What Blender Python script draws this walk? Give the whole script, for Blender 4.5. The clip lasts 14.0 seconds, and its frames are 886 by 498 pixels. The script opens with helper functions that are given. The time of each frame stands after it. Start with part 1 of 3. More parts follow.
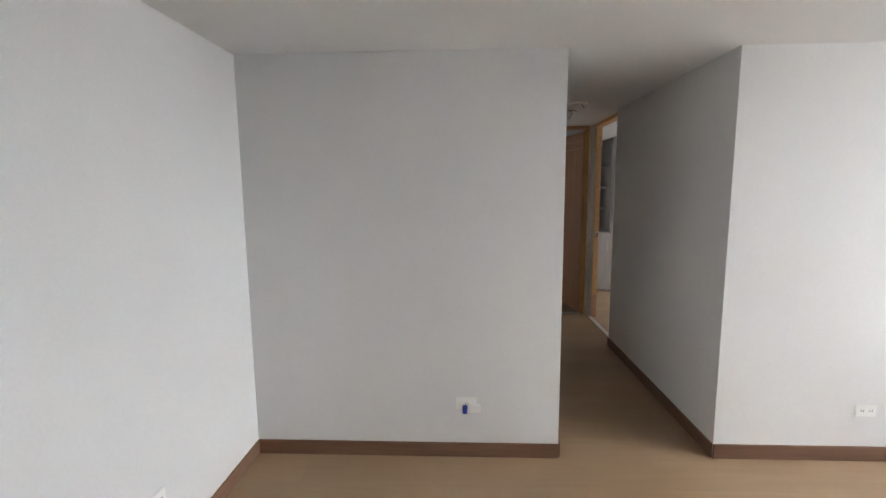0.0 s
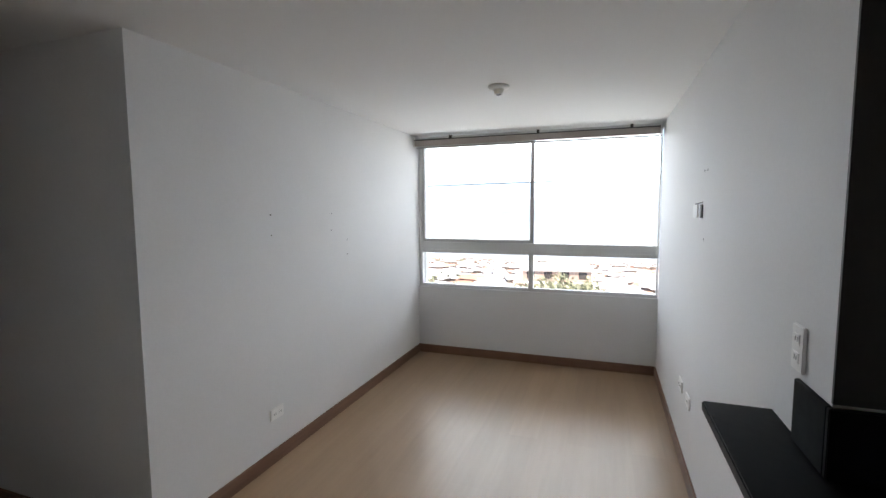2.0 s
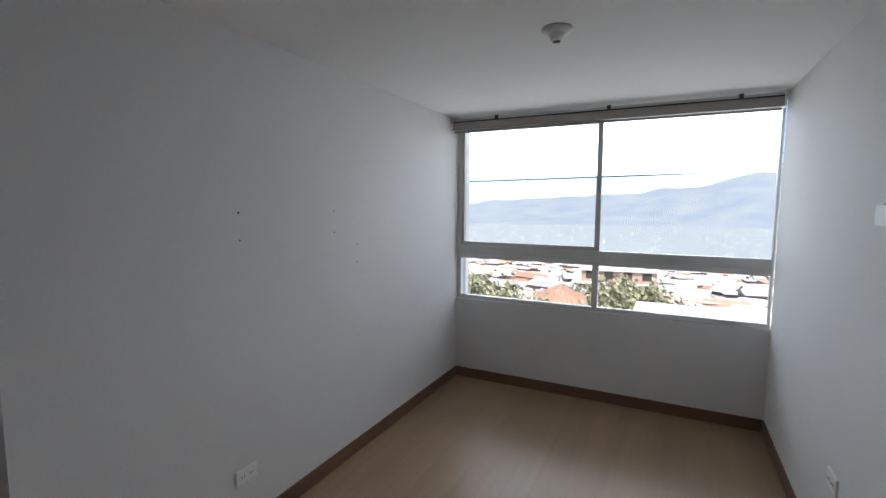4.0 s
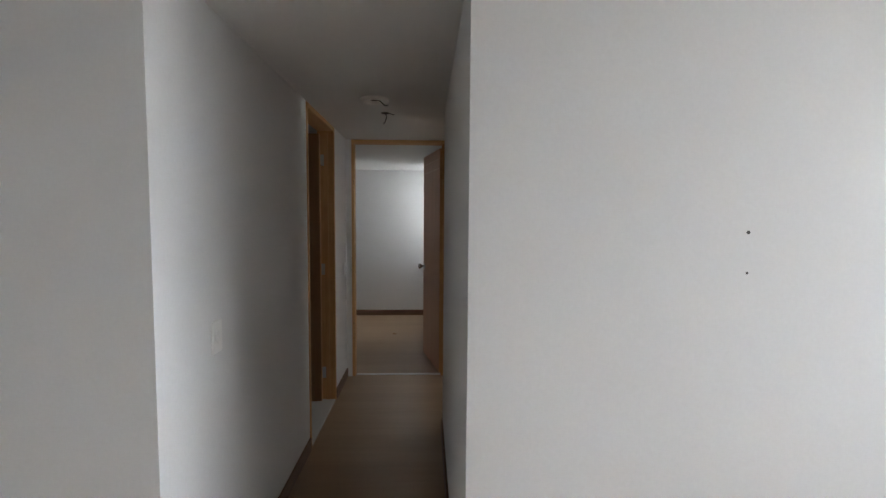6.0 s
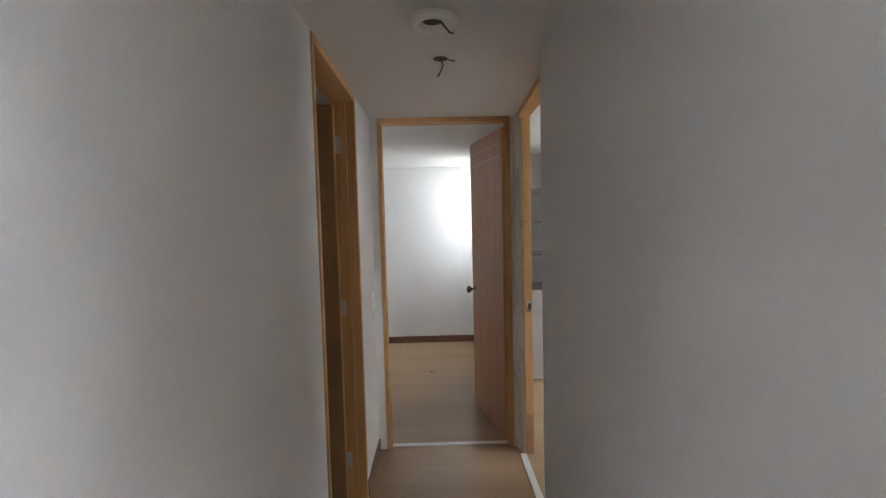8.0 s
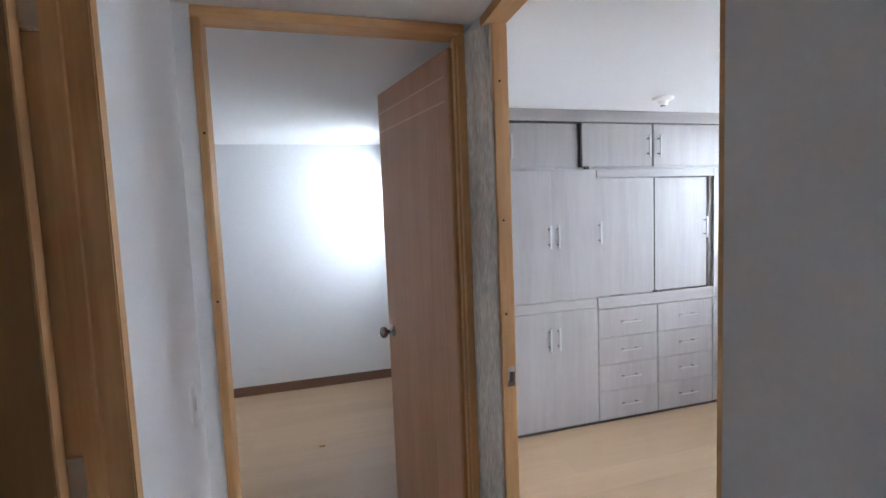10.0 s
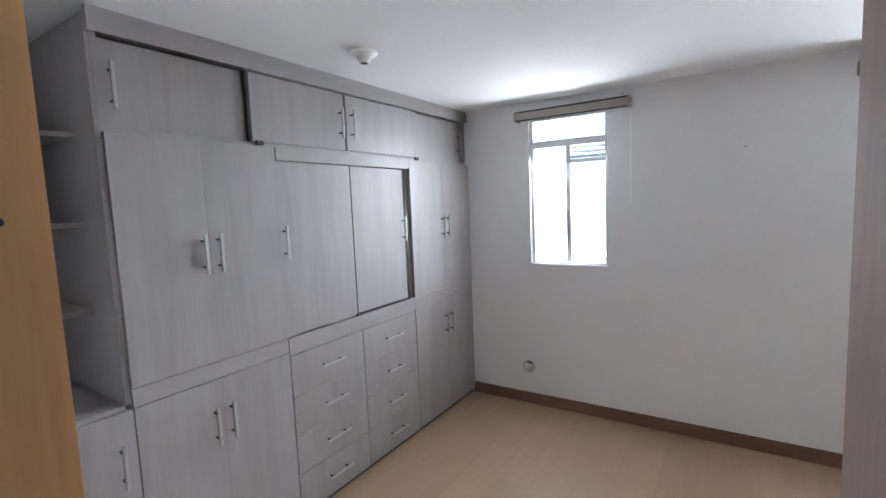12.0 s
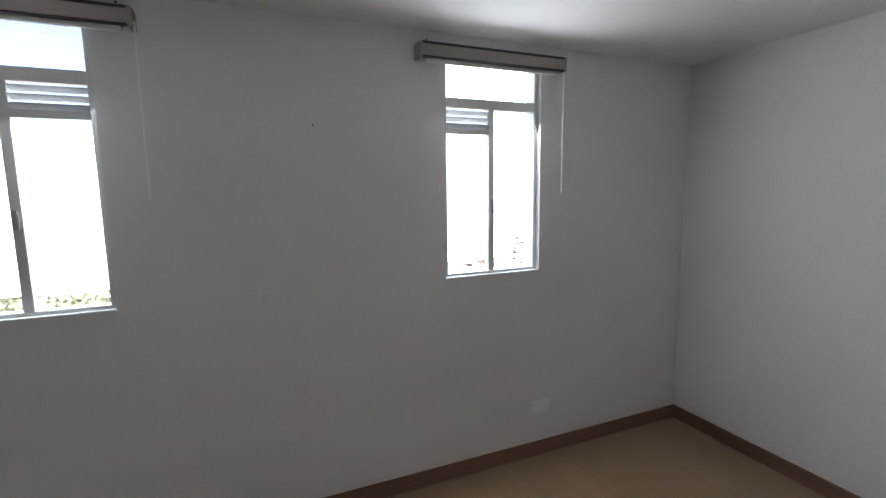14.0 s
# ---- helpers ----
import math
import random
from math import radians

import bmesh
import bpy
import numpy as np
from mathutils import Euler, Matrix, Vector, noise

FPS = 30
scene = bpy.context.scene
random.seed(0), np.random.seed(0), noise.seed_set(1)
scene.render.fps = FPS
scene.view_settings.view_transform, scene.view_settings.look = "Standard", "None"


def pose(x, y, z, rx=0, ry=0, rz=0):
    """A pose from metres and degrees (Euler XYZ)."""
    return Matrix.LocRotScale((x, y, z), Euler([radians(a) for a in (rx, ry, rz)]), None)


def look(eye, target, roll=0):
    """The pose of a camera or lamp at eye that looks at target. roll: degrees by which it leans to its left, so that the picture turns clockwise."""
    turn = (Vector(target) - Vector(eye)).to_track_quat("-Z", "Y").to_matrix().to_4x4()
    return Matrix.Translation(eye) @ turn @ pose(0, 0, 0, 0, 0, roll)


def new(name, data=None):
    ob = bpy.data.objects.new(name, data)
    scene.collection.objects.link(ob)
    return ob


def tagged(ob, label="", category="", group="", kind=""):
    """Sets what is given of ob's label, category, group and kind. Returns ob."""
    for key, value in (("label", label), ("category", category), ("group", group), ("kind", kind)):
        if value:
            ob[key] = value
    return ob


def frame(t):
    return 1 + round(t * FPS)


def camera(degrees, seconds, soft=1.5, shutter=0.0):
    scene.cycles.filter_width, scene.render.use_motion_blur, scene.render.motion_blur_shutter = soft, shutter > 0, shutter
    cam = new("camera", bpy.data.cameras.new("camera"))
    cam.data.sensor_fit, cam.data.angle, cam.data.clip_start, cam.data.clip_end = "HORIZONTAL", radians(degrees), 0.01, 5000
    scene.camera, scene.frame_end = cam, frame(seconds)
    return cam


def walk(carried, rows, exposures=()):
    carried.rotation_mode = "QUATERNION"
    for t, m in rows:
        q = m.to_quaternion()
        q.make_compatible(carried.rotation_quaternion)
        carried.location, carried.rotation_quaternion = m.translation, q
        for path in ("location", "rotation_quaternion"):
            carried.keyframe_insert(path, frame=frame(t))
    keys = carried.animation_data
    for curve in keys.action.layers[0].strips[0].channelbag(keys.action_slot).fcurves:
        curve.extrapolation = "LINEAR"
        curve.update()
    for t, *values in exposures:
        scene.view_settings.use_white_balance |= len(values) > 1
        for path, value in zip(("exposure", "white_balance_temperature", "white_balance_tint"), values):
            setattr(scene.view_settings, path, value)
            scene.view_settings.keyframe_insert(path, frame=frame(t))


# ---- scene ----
cam = camera(88.1, 14.0)

PATH = [
    (0, (0.232, 1.264, 1.542), (0.142, 3.244, 1.279), -0.5),
    (0.5, (0.222, 1.493, 1.556), (0.795, 3.391, 1.288), -0.1),
    (1, (0.186, 1.718, 1.549), (1.527, 3.186, 1.335), -0.4),
    (1.5, (0.179, 1.847, 1.529), (1.907, 2.831, 1.318), -1.3),
    (2, (0.279, 1.928, 1.519), (2.158, 2.592, 1.344), -0.3),
    (4.5, (1.236, 2.121, 1.530), (2.899, 3.211, 1.316), 0.8),
    (5, (1.339, 2.185, 1.521), (2.540, 3.777, 1.371), -1.2),
    (5.5, (1.453, 2.320, 1.517), (1.971, 4.248, 1.408), -1.0),
    (6, (1.528, 2.459, 1.524), (1.599, 4.453, 1.389), 0.4),
    (6.5, (1.483, 2.666, 1.525), (1.463, 4.663, 1.421), 0.2),
    (7, (1.373, 2.975, 1.550), (1.364, 4.971, 1.423), -0.8),
    (9.5, (1.125, 4.873, 1.567), (1.299, 6.863, 1.460), -1.2),
    (10, (1.149, 5.205, 1.584), (1.683, 7.125, 1.427), -2.3),
    (10.5, (1.266, 5.517, 1.574), (2.091, 7.336, 1.466), -1.8),
    (11, (1.390, 5.789, 1.554), (2.645, 7.336, 1.373), -0.4),
    (11.5, (1.467, 6.012, 1.561), (2.994, 7.290, 1.371), -2.6),
    (12, (1.673, 6.210, 1.550), (3.341, 7.296, 1.354), -2.4),
    (12.5, (1.916, 6.332, 1.560), (3.718, 7.165, 1.319), -1.1),
    (13, (2.236, 6.501, 1.559), (4.213, 6.715, 1.344), -1.7),
    (13.5, (2.540, 6.558, 1.529), (4.495, 6.196, 1.304), -1.3),
    (14, (2.790, 6.470, 1.522), (4.616, 5.695, 1.266), -0.8),
]
EXPOSURE = [  # seconds, stops, kelvin, tint
    (0.0, 3.40, 7200, 12),
    (0.5, 3.20, 7100, 12),
    (1.0, 2.70, 6950, 12),
    (1.5, 2.25, 6850, 11),
    (2.0, 2.05, 6950, 11),
    (4.5, 1.20, 6700, 11),
    (5.0, 1.42, 6700, 11),
    (5.5, 2.30, 6950, 11),
    (6.0, 2.90, 7050, 11),
    (6.5, 3.10, 7050, 11),
    (7.0, 3.30, 7150, 12),
    (9.5, 4.75, 6200, 10),
    (10.0, 4.35, 6000, 11),
    (10.5, 4.25, 6300, 10),
    (11.0, 3.65, 6300, 10),
    (11.5, 3.90, 6250, 10),
    (12.0, 3.65, 6200, 11),
    (12.5, 3.60, 6400, 10),
    (13.0, 3.05, 6500, 10),
    (13.5, 2.92, 6450, 10),
    (14.0, 2.62, 6550, 10),
]
# glow strength of the far backdrop, whose colours hold painted haze
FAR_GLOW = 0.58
walk(cam, [(t, look(*p)) for t, *p in PATH], EXPOSURE)

# ---- world, sun, light in the window openings ----
world = bpy.data.worlds.new("sky")
scene.world = world
world.use_nodes = True
wn = world.node_tree
sky = wn.nodes.new("ShaderNodeTexSky")
sky.sky_type = 'NISHITA'
sky.sun_disc = False
sky.sun_elevation = radians(58)
sky.sun_rotation = radians(-70)
sky.air_density, sky.dust_density, sky.ozone_density = 0.6, 0.6, 3.0
wn.links.new(sky.outputs[0], wn.nodes["Background"].inputs[0])
wn.nodes["Background"].inputs[1].default_value = 0.13

sun = new("sun", bpy.data.lights.new("sun", "SUN"))
sun.data.energy, sun.data.angle, sun.data.color = 3.2, radians(0.6), (1, 0.95, 0.88)
sun.matrix_world = look((-40, -15, 70), (0, 0, 0))

WINDOW_LIGHT = 2.2
# watts of the added panels outside; the upper one shows as white sky
SKY_FILL_ABOVE, ROOF_FILL_BELOW = 220.0, 70.0


def window_lamp(name, x, y, z, w, h, watts):
    ob = new(name, bpy.data.lights.new(name, "AREA"))
    ob.data.shape, ob.data.size, ob.data.size_y, ob.data.energy = 'RECTANGLE', w, h, watts
    ob.data.color = (0.85, 0.925, 1.0)
    ob.matrix_world = look((x, y, z), (x - 1, y, z - 0.40))
    return ob


window_lamp("daylight", 4.965, 7.232, 1.60, 0.56, 1.05, WINDOW_LIGHT)
window_lamp("daylight", 4.965, 5.300, 1.60, 0.56, 1.05, WINDOW_LIGHT)
window_lamp("daylight", 1.995, 9.13, 1.60, 0.54, 1.05, WINDOW_LIGHT * 0.8)
# added lamp panels stand in for sky above, roof bounce below the wide window
for eye, w, h, watts in (((10.0, 2.9, 3.6), 9.4, 3.2, SKY_FILL_ABOVE), ((8.5, 2.2, -2.0), 6.0, 2.6, ROOF_FILL_BELOW)):
    lamp = window_lamp("daylight", *eye, w, h, watts)
    lamp.matrix_world = look(eye, (4.75, 2.6, 1.45))

# ---- materials ----


def mat(name, color, rough=0.5, metal=0.0, vary=0.06, scale=3.0, fine=60.0, bump=0.05, stretch=None, dist=0.002, island=0.0):
    m = bpy.data.materials.new(name)
    m.use_nodes = True
    nt = m.node_tree
    n, l = nt.nodes, nt.links
    b = n["Principled BSDF"]
    b.inputs["Metallic"].default_value = metal
    tc = n.new("ShaderNodeTexCoord")
    mp = n.new("ShaderNodeMapping")
    l.new(tc.outputs["Object"], mp.inputs[0])
    if stretch:
        mp.inputs["Scale"].default_value = stretch
    big, small = n.new("ShaderNodeTexNoise"), n.new("ShaderNodeTexNoise")
    for tex, s, det in ((big, scale, 3), (small, fine, 4)):
        tex.inputs["Scale"].default_value, tex.inputs["Detail"].default_value = s, det
        l.new(mp.outputs[0], tex.inputs["Vector"])
    mix = n.new("ShaderNodeMath")
    mix.operation = 'ADD'
    l.new(big.outputs[0], mix.inputs[0])
    l.new(small.outputs[0], mix.inputs[1])
    rng = n.new("ShaderNodeMapRange")
    rng.inputs["From Min"].default_value, rng.inputs["From Max"].default_value = 0.6, 1.4
    rng.inputs["To Min"].default_value, rng.inputs["To Max"].default_value = 1 - vary, 1 + vary
    l.new(mix.outputs[0], rng.inputs["Value"])
    hsv = n.new("ShaderNodeHueSaturation")
    hsv.inputs["Color"].default_value = (*color, 1)
    last = rng.outputs[0]
    if island:
        geo = n.new("ShaderNodeNewGeometry")
        r2 = n.new("ShaderNodeMapRange")
        r2.inputs["To Min"].default_value, r2.inputs["To Max"].default_value = 1 - island, 1 + island
        l.new(geo.outputs["Random Per Island"], r2.inputs["Value"])
        mul = n.new("ShaderNodeMath")
        mul.operation = 'MULTIPLY'
        l.new(last, mul.inputs[0])
        l.new(r2.outputs[0], mul.inputs[1])
        last = mul.outputs[0]
    l.new(last, hsv.inputs["Value"])
    l.new(hsv.outputs[0], b.inputs["Base Color"])
    rr = n.new("ShaderNodeMapRange")
    rr.inputs["From Min"].default_value, rr.inputs["From Max"].default_value = 0.3, 0.7
    rr.inputs["To Min"].default_value, rr.inputs["To Max"].default_value = max(0.03, rough * 0.88), min(1, rough * 1.12)
    l.new(big.outputs[0], rr.inputs["Value"])
    l.new(rr.outputs[0], b.inputs["Roughness"])
    if bump:
        bp = n.new("ShaderNodeBump")
        bp.inputs["Strength"].default_value, bp.inputs["Distance"].default_value = bump, dist
        l.new(small.outputs[0], bp.inputs["Height"])
        l.new(bp.outputs[0], b.inputs["Normal"])
    return m


def wood_mat(name, light, dark, rough=0.45, along=2, freq=9.0, contrast=0.5, knots=False):
    """Streaked grain that runs along one axis."""
    m = bpy.data.materials.new(name)
    m.use_nodes = True
    nt = m.node_tree
    n, l = nt.nodes, nt.links
    b = n["Principled BSDF"]
    tc, mp = n.new("ShaderNodeTexCoord"), n.new("ShaderNodeMapping")
    oi, add = n.new("ShaderNodeObjectInfo"), n.new("ShaderNodeVectorMath")
    sc = [freq, freq, freq]
    sc[along] = freq * 0.07
    mp.inputs["Scale"].default_value = sc
    mul = n.new("ShaderNodeMath")
    mul.operation = 'MULTIPLY'
    mul.inputs[1].default_value = 37.0
    l.new(oi.outputs["Random"], mul.inputs[0])
    l.new(tc.outputs["Object"], add.inputs[0])
    l.new(mul.outputs[0], add.inputs[1])
    l.new(add.outputs[0], mp.inputs[0])
    a, c = n.new("ShaderNodeTexNoise"), n.new("ShaderNodeTexNoise")
    a.inputs["Scale"].default_value, a.inputs["Detail"].default_value, a.inputs["Distortion"].default_value = 1.0, 6, 0.8
    c.inputs["Scale"].default_value, c.inputs["Detail"].default_value = 7.0, 5
    l.new(mp.outputs[0], a.inputs["Vector"])
    l.new(mp.outputs[0], c.inputs["Vector"])
    sm = n.new("ShaderNodeMath")
    sm.operation = 'MULTIPLY_ADD'
    sm.inputs[1].default_value = 0.6
    l.new(c.outputs[0], sm.inputs[0])
    l.new(a.outputs[0], sm.inputs[2])
    ramp = n.new("ShaderNodeValToRGB")
    ramp.color_ramp.elements[0].position = 0.8 - contrast * 0.5
    ramp.color_ramp.elements[1].position = 0.8 + contrast * 0.5
    ramp.color_ramp.elements[0].color = (*dark, 1)
    ramp.color_ramp.elements[1].color = (*light, 1)
    l.new(sm.outputs[0], ramp.inputs[0])
    l.new(ramp.outputs[0], b.inputs["Base Color"])
    b.inputs["Roughness"].default_value = rough
    bp = n.new("ShaderNodeBump")
    bp.inputs["Strength"].default_value, bp.inputs["Distance"].default_value = 0.12, 0.001
    l.new(sm.outputs[0], bp.inputs["Height"])
    l.new(bp.outputs[0], b.inputs["Normal"])
    return m


def floor_mat():
    """Light oak laminate: long boards with faint tone steps, a satin finish."""
    m = wood_mat("oak_laminate", (0.35, 0.233, 0.141), (0.28, 0.182, 0.107), 0.33, 0, 5.0, 0.9)
    n, l = m.node_tree.nodes, m.node_tree.links
    b = n["Principled BSDF"]
    src = b.inputs["Base Color"].links[0].from_socket
    tc, br, hs = n.new("ShaderNodeTexCoord"), n.new("ShaderNodeTexBrick"), n.new("ShaderNodeHueSaturation")
    br.inputs["Color1"].default_value, br.inputs["Color2"].default_value = (0.94, 0.94, 0.94, 1), (1.05, 1.05, 1.05, 1)
    br.inputs["Mortar"].default_value = (0.93, 0.93, 0.93, 1)
    br.inputs["Scale"].default_value, br.inputs["Mortar Size"].default_value = 1.0, 0.0012
    br.inputs["Brick Width"].default_value, br.inputs["Row Height"].default_value = 1.29, 0.193
    l.new(tc.outputs["Object"], br.inputs["Vector"])
    l.new(br.outputs["Color"], hs.inputs["Value"])
    l.new(src, hs.inputs["Color"])
    l.new(hs.outputs[0], b.inputs["Base Color"])
    return m


# self-lit mottled colour for the far backdrop; haze lies in its two tones
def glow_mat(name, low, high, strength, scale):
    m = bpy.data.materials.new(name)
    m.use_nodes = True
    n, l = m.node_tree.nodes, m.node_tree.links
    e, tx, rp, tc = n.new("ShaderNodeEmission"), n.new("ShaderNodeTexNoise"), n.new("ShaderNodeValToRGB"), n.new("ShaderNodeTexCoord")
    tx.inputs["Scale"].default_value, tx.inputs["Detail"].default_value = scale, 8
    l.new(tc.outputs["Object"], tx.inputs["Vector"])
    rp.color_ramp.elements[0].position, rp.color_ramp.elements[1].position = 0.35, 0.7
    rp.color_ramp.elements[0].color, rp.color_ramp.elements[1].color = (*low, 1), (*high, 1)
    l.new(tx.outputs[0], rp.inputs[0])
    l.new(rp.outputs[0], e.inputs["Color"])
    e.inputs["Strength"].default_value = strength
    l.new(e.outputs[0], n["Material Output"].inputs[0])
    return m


def glass_mat():
    m = bpy.data.materials.new("window_glass")
    m.use_nodes = True
    b = m.node_tree.nodes["Principled BSDF"]
    b.inputs["Base Color"].default_value = (0.97, 0.985, 0.98, 1)
    b.inputs["Roughness"].default_value = 0.0
    b.inputs["Transmission Weight"].default_value = 1.0
    b.inputs["IOR"].default_value = 1.45
    return m


M_WALL = mat("white_wall_paint", (0.775, 0.77, 0.765), 0.75, vary=0.03, scale=2.2, fine=90, bump=0.22, dist=0.0015)
M_CEIL = mat("white_ceiling_paint", (0.80, 0.795, 0.79), 0.85, vary=0.015, scale=1.2, fine=110, bump=0.10, dist=0.0012)
M_FLOOR = floor_mat()
M_BASE = wood_mat("brown_baseboard", (0.215, 0.115, 0.072), (0.145, 0.075, 0.046), 0.5, 0, 10)
M_BASEY = wood_mat("brown_baseboard_y", (0.215, 0.115, 0.072), (0.145, 0.075, 0.046), 0.5, 1, 10)
M_PINE = wood_mat("raw_pine", (0.70, 0.405, 0.185), (0.54, 0.275, 0.105), 0.55, 2, 14, 0.6)
M_PINEX = wood_mat("raw_pine_x", (0.70, 0.405, 0.185), (0.54, 0.275, 0.105), 0.55, 0, 14, 0.6)
M_PINEY = wood_mat("raw_pine_y", (0.70, 0.405, 0.185), (0.54, 0.275, 0.105), 0.55, 1, 14, 0.6)
M_LEAF = wood_mat("cedar_veneer", (0.55, 0.305, 0.19), (0.45, 0.235, 0.14), 0.42, 2, 12, 0.8)
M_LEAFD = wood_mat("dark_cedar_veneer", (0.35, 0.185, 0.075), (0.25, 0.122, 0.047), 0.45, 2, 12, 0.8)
# lit copy of the cedar for door_2: light falling on it is in the colour
M_LEAF_LIT = wood_mat("light_struck_cedar_veneer", (0.44, 0.33, 0.28), (0.35, 0.255, 0.215), 0.6, 2, 12, 0.8)
M_MELA = wood_mat("grey_oak_melamine", (0.335, 0.308, 0.297), (0.252, 0.230, 0.220), 0.45, 2, 7, 0.9)
M_MELAX = wood_mat("grey_oak_melamine_x", (0.335, 0.308, 0.297), (0.252, 0.230, 0.220), 0.45, 0, 7, 0.9)
M_GROOVE = mat("pale_groove", (0.66, 0.47, 0.35), 0.6, bump=0)
# near-black brown that paints the shadow in the sliding door joints
M_JOINT_SHADE = mat("dark_brown_joint_shade", (0.032, 0.025, 0.022), 0.85, bump=0)
M_DARK = mat("dark_gap", (0.05, 0.042, 0.038), 0.7, bump=0)
M_STEEL = mat("brushed_steel", (0.62, 0.61, 0.59), 0.3, 1.0, vary=0.05, fine=200, bump=0.03)
M_SATIN = mat("satin_steel", (0.46, 0.45, 0.44), 0.42, 0.8, vary=0.04, fine=180, bump=0.03)
M_POST = mat("dark_post_steel", (0.10, 0.095, 0.09), 0.4, 0.8, bump=0)
M_KNOB = mat("worn_steel", (0.36, 0.35, 0.335), 0.28, 1.0, vary=0.1, fine=120, bump=0.03)
M_ALU = mat("white_aluminium", (0.72, 0.72, 0.71), 0.4, vary=0.02, fine=90, bump=0.02)
M_GREYALU = mat("grey_aluminium", (0.42, 0.42, 0.41), 0.42, vary=0.03, bump=0.02)
M_SASH = mat("pale_grey_aluminium", (0.58, 0.58, 0.57), 0.42, vary=0.03, bump=0.02)
M_SLAT = mat("pale_grey_slat", (0.60, 0.60, 0.59), 0.6, vary=0.05, bump=0.02)
M_BLIND = mat("beige_blind_fabric", (0.37, 0.325, 0.295), 0.85, vary=0.08, fine=300, bump=0.2)
M_PLASTIC = mat("white_plastic", (0.88, 0.87, 0.85), 0.35, vary=0.02, bump=0)
M_BLUE = mat("blue_plastic", (0.01, 0.03, 0.28), 0.4, bump=0)
M_BLACK = mat("black_granite", (0.006, 0.006, 0.007), 0.34, vary=0.2, scale=30, fine=260, bump=0)
M_BLACK.node_tree.nodes["Principled BSDF"].inputs["Specular IOR Level"].default_value = 0.04
# charcoal carries the shade of the wall end and the unlit kitchen
M_PANEL = mat("charcoal_shade_panel", (0.045, 0.040, 0.038), 0.6, vary=0.1, bump=0.05)
M_CEMENT = mat("raw_cement", (0.74, 0.70, 0.64), 0.95, vary=0.38, scale=5, fine=40, bump=0.6, dist=0.004, stretch=(4.0, 4.0, 0.7))
M_HOLE = mat("screw_hole_grey", (0.09, 0.085, 0.08), 0.8, bump=0)
M_TILE = mat("white_floor_tile", (0.68, 0.68, 0.66), 0.2, vary=0.05, bump=0.02)
M_GLASS = glass_mat()
M_ROOF = mat("terracotta_roof_tile", (0.48, 0.28, 0.20), 0.85, vary=0.3, scale=1.5, fine=9, bump=0.3, island=0.25)
M_BRICK = mat("orange_brick", (0.34, 0.24, 0.19), 0.9, vary=0.25, scale=0.6, fine=5, bump=0.2, island=0.3)
M_SHEET = mat("pale_roof_sheet", (0.58, 0.57, 0.55), 0.6, vary=0.25, scale=0.2, fine=2, bump=0.1, island=0.35)
M_WHITEROOF = mat("white_roof_membrane", (0.82, 0.82, 0.80), 0.6, vary=0.05, scale=0.4, fine=4)
M_GROUND = mat("scrub_ground", (0.16, 0.15, 0.085), 0.95, vary=0.5, scale=0.05, fine=0.6, bump=0.3)
M_LEAVES = mat("green_foliage", (0.29, 0.29, 0.18), 0.7, vary=0.3, scale=1.5, fine=9, island=0.5)
M_BARK = mat("grey_bark", (0.12, 0.09, 0.065), 0.9, vary=0.3, fine=20, bump=0.4)
M_WIRE = mat("black_cable", (0.02, 0.02, 0.02), 0.6, bump=0)
# haze and daylight painted as glow on ridge, city blocks and valley
M_FAR = glow_mat("haze_glow_slope", (0.42, 0.52, 0.69), (0.56, 0.63, 0.73), FAR_GLOW, 0.006)
M_FARCITY = glow_mat("haze_glow_city_blocks", (0.52, 0.61, 0.71), (0.85, 0.87, 0.87), FAR_GLOW, 0.03)
M_VALLEY = glow_mat("haze_glow_valley", (0.43, 0.53, 0.67), (0.64, 0.70, 0.76), FAR_GLOW, 0.05)

# ---- building helpers ----


def add_box(bm, x0, x1, y0, y1, z0, z1):
    v = [bm.verts.new((x, y, z)) for x in (x0, x1) for y in (y0, y1) for z in (z0, z1)]
    for f in ((0, 1, 3, 2), (4, 6, 7, 5), (0, 4, 5, 1), (2, 3, 7, 6), (0, 2, 6, 4), (1, 5, 7, 3)):
        bm.faces.new([v[i] for i in f])
    return v


def boxes(*bs, bevel=0.0):
    bm = bmesh.new()
    for b in bs:
        add_box(bm, *b)
    if bevel:
        bmesh.ops.bevel(bm, geom=bm.edges[:], offset=bevel, segments=2, affect='EDGES', clamp_overlap=True)
    return bm


def prism(corners, z0, z1):
    """Upright block over a plan outline, given counter-clockwise."""
    bm = bmesh.new()
    lo = [bm.verts.new((x, y, z0)) for x, y in corners]
    hi = [bm.verts.new((x, y, z1)) for x, y in corners]
    bm.faces.new(lo[::-1])
    bm.faces.new(hi)
    for i in range(len(lo)):
        j = (i + 1) % len(lo)
        bm.faces.new((lo[i], lo[j], hi[j], hi[i]))
    return bm


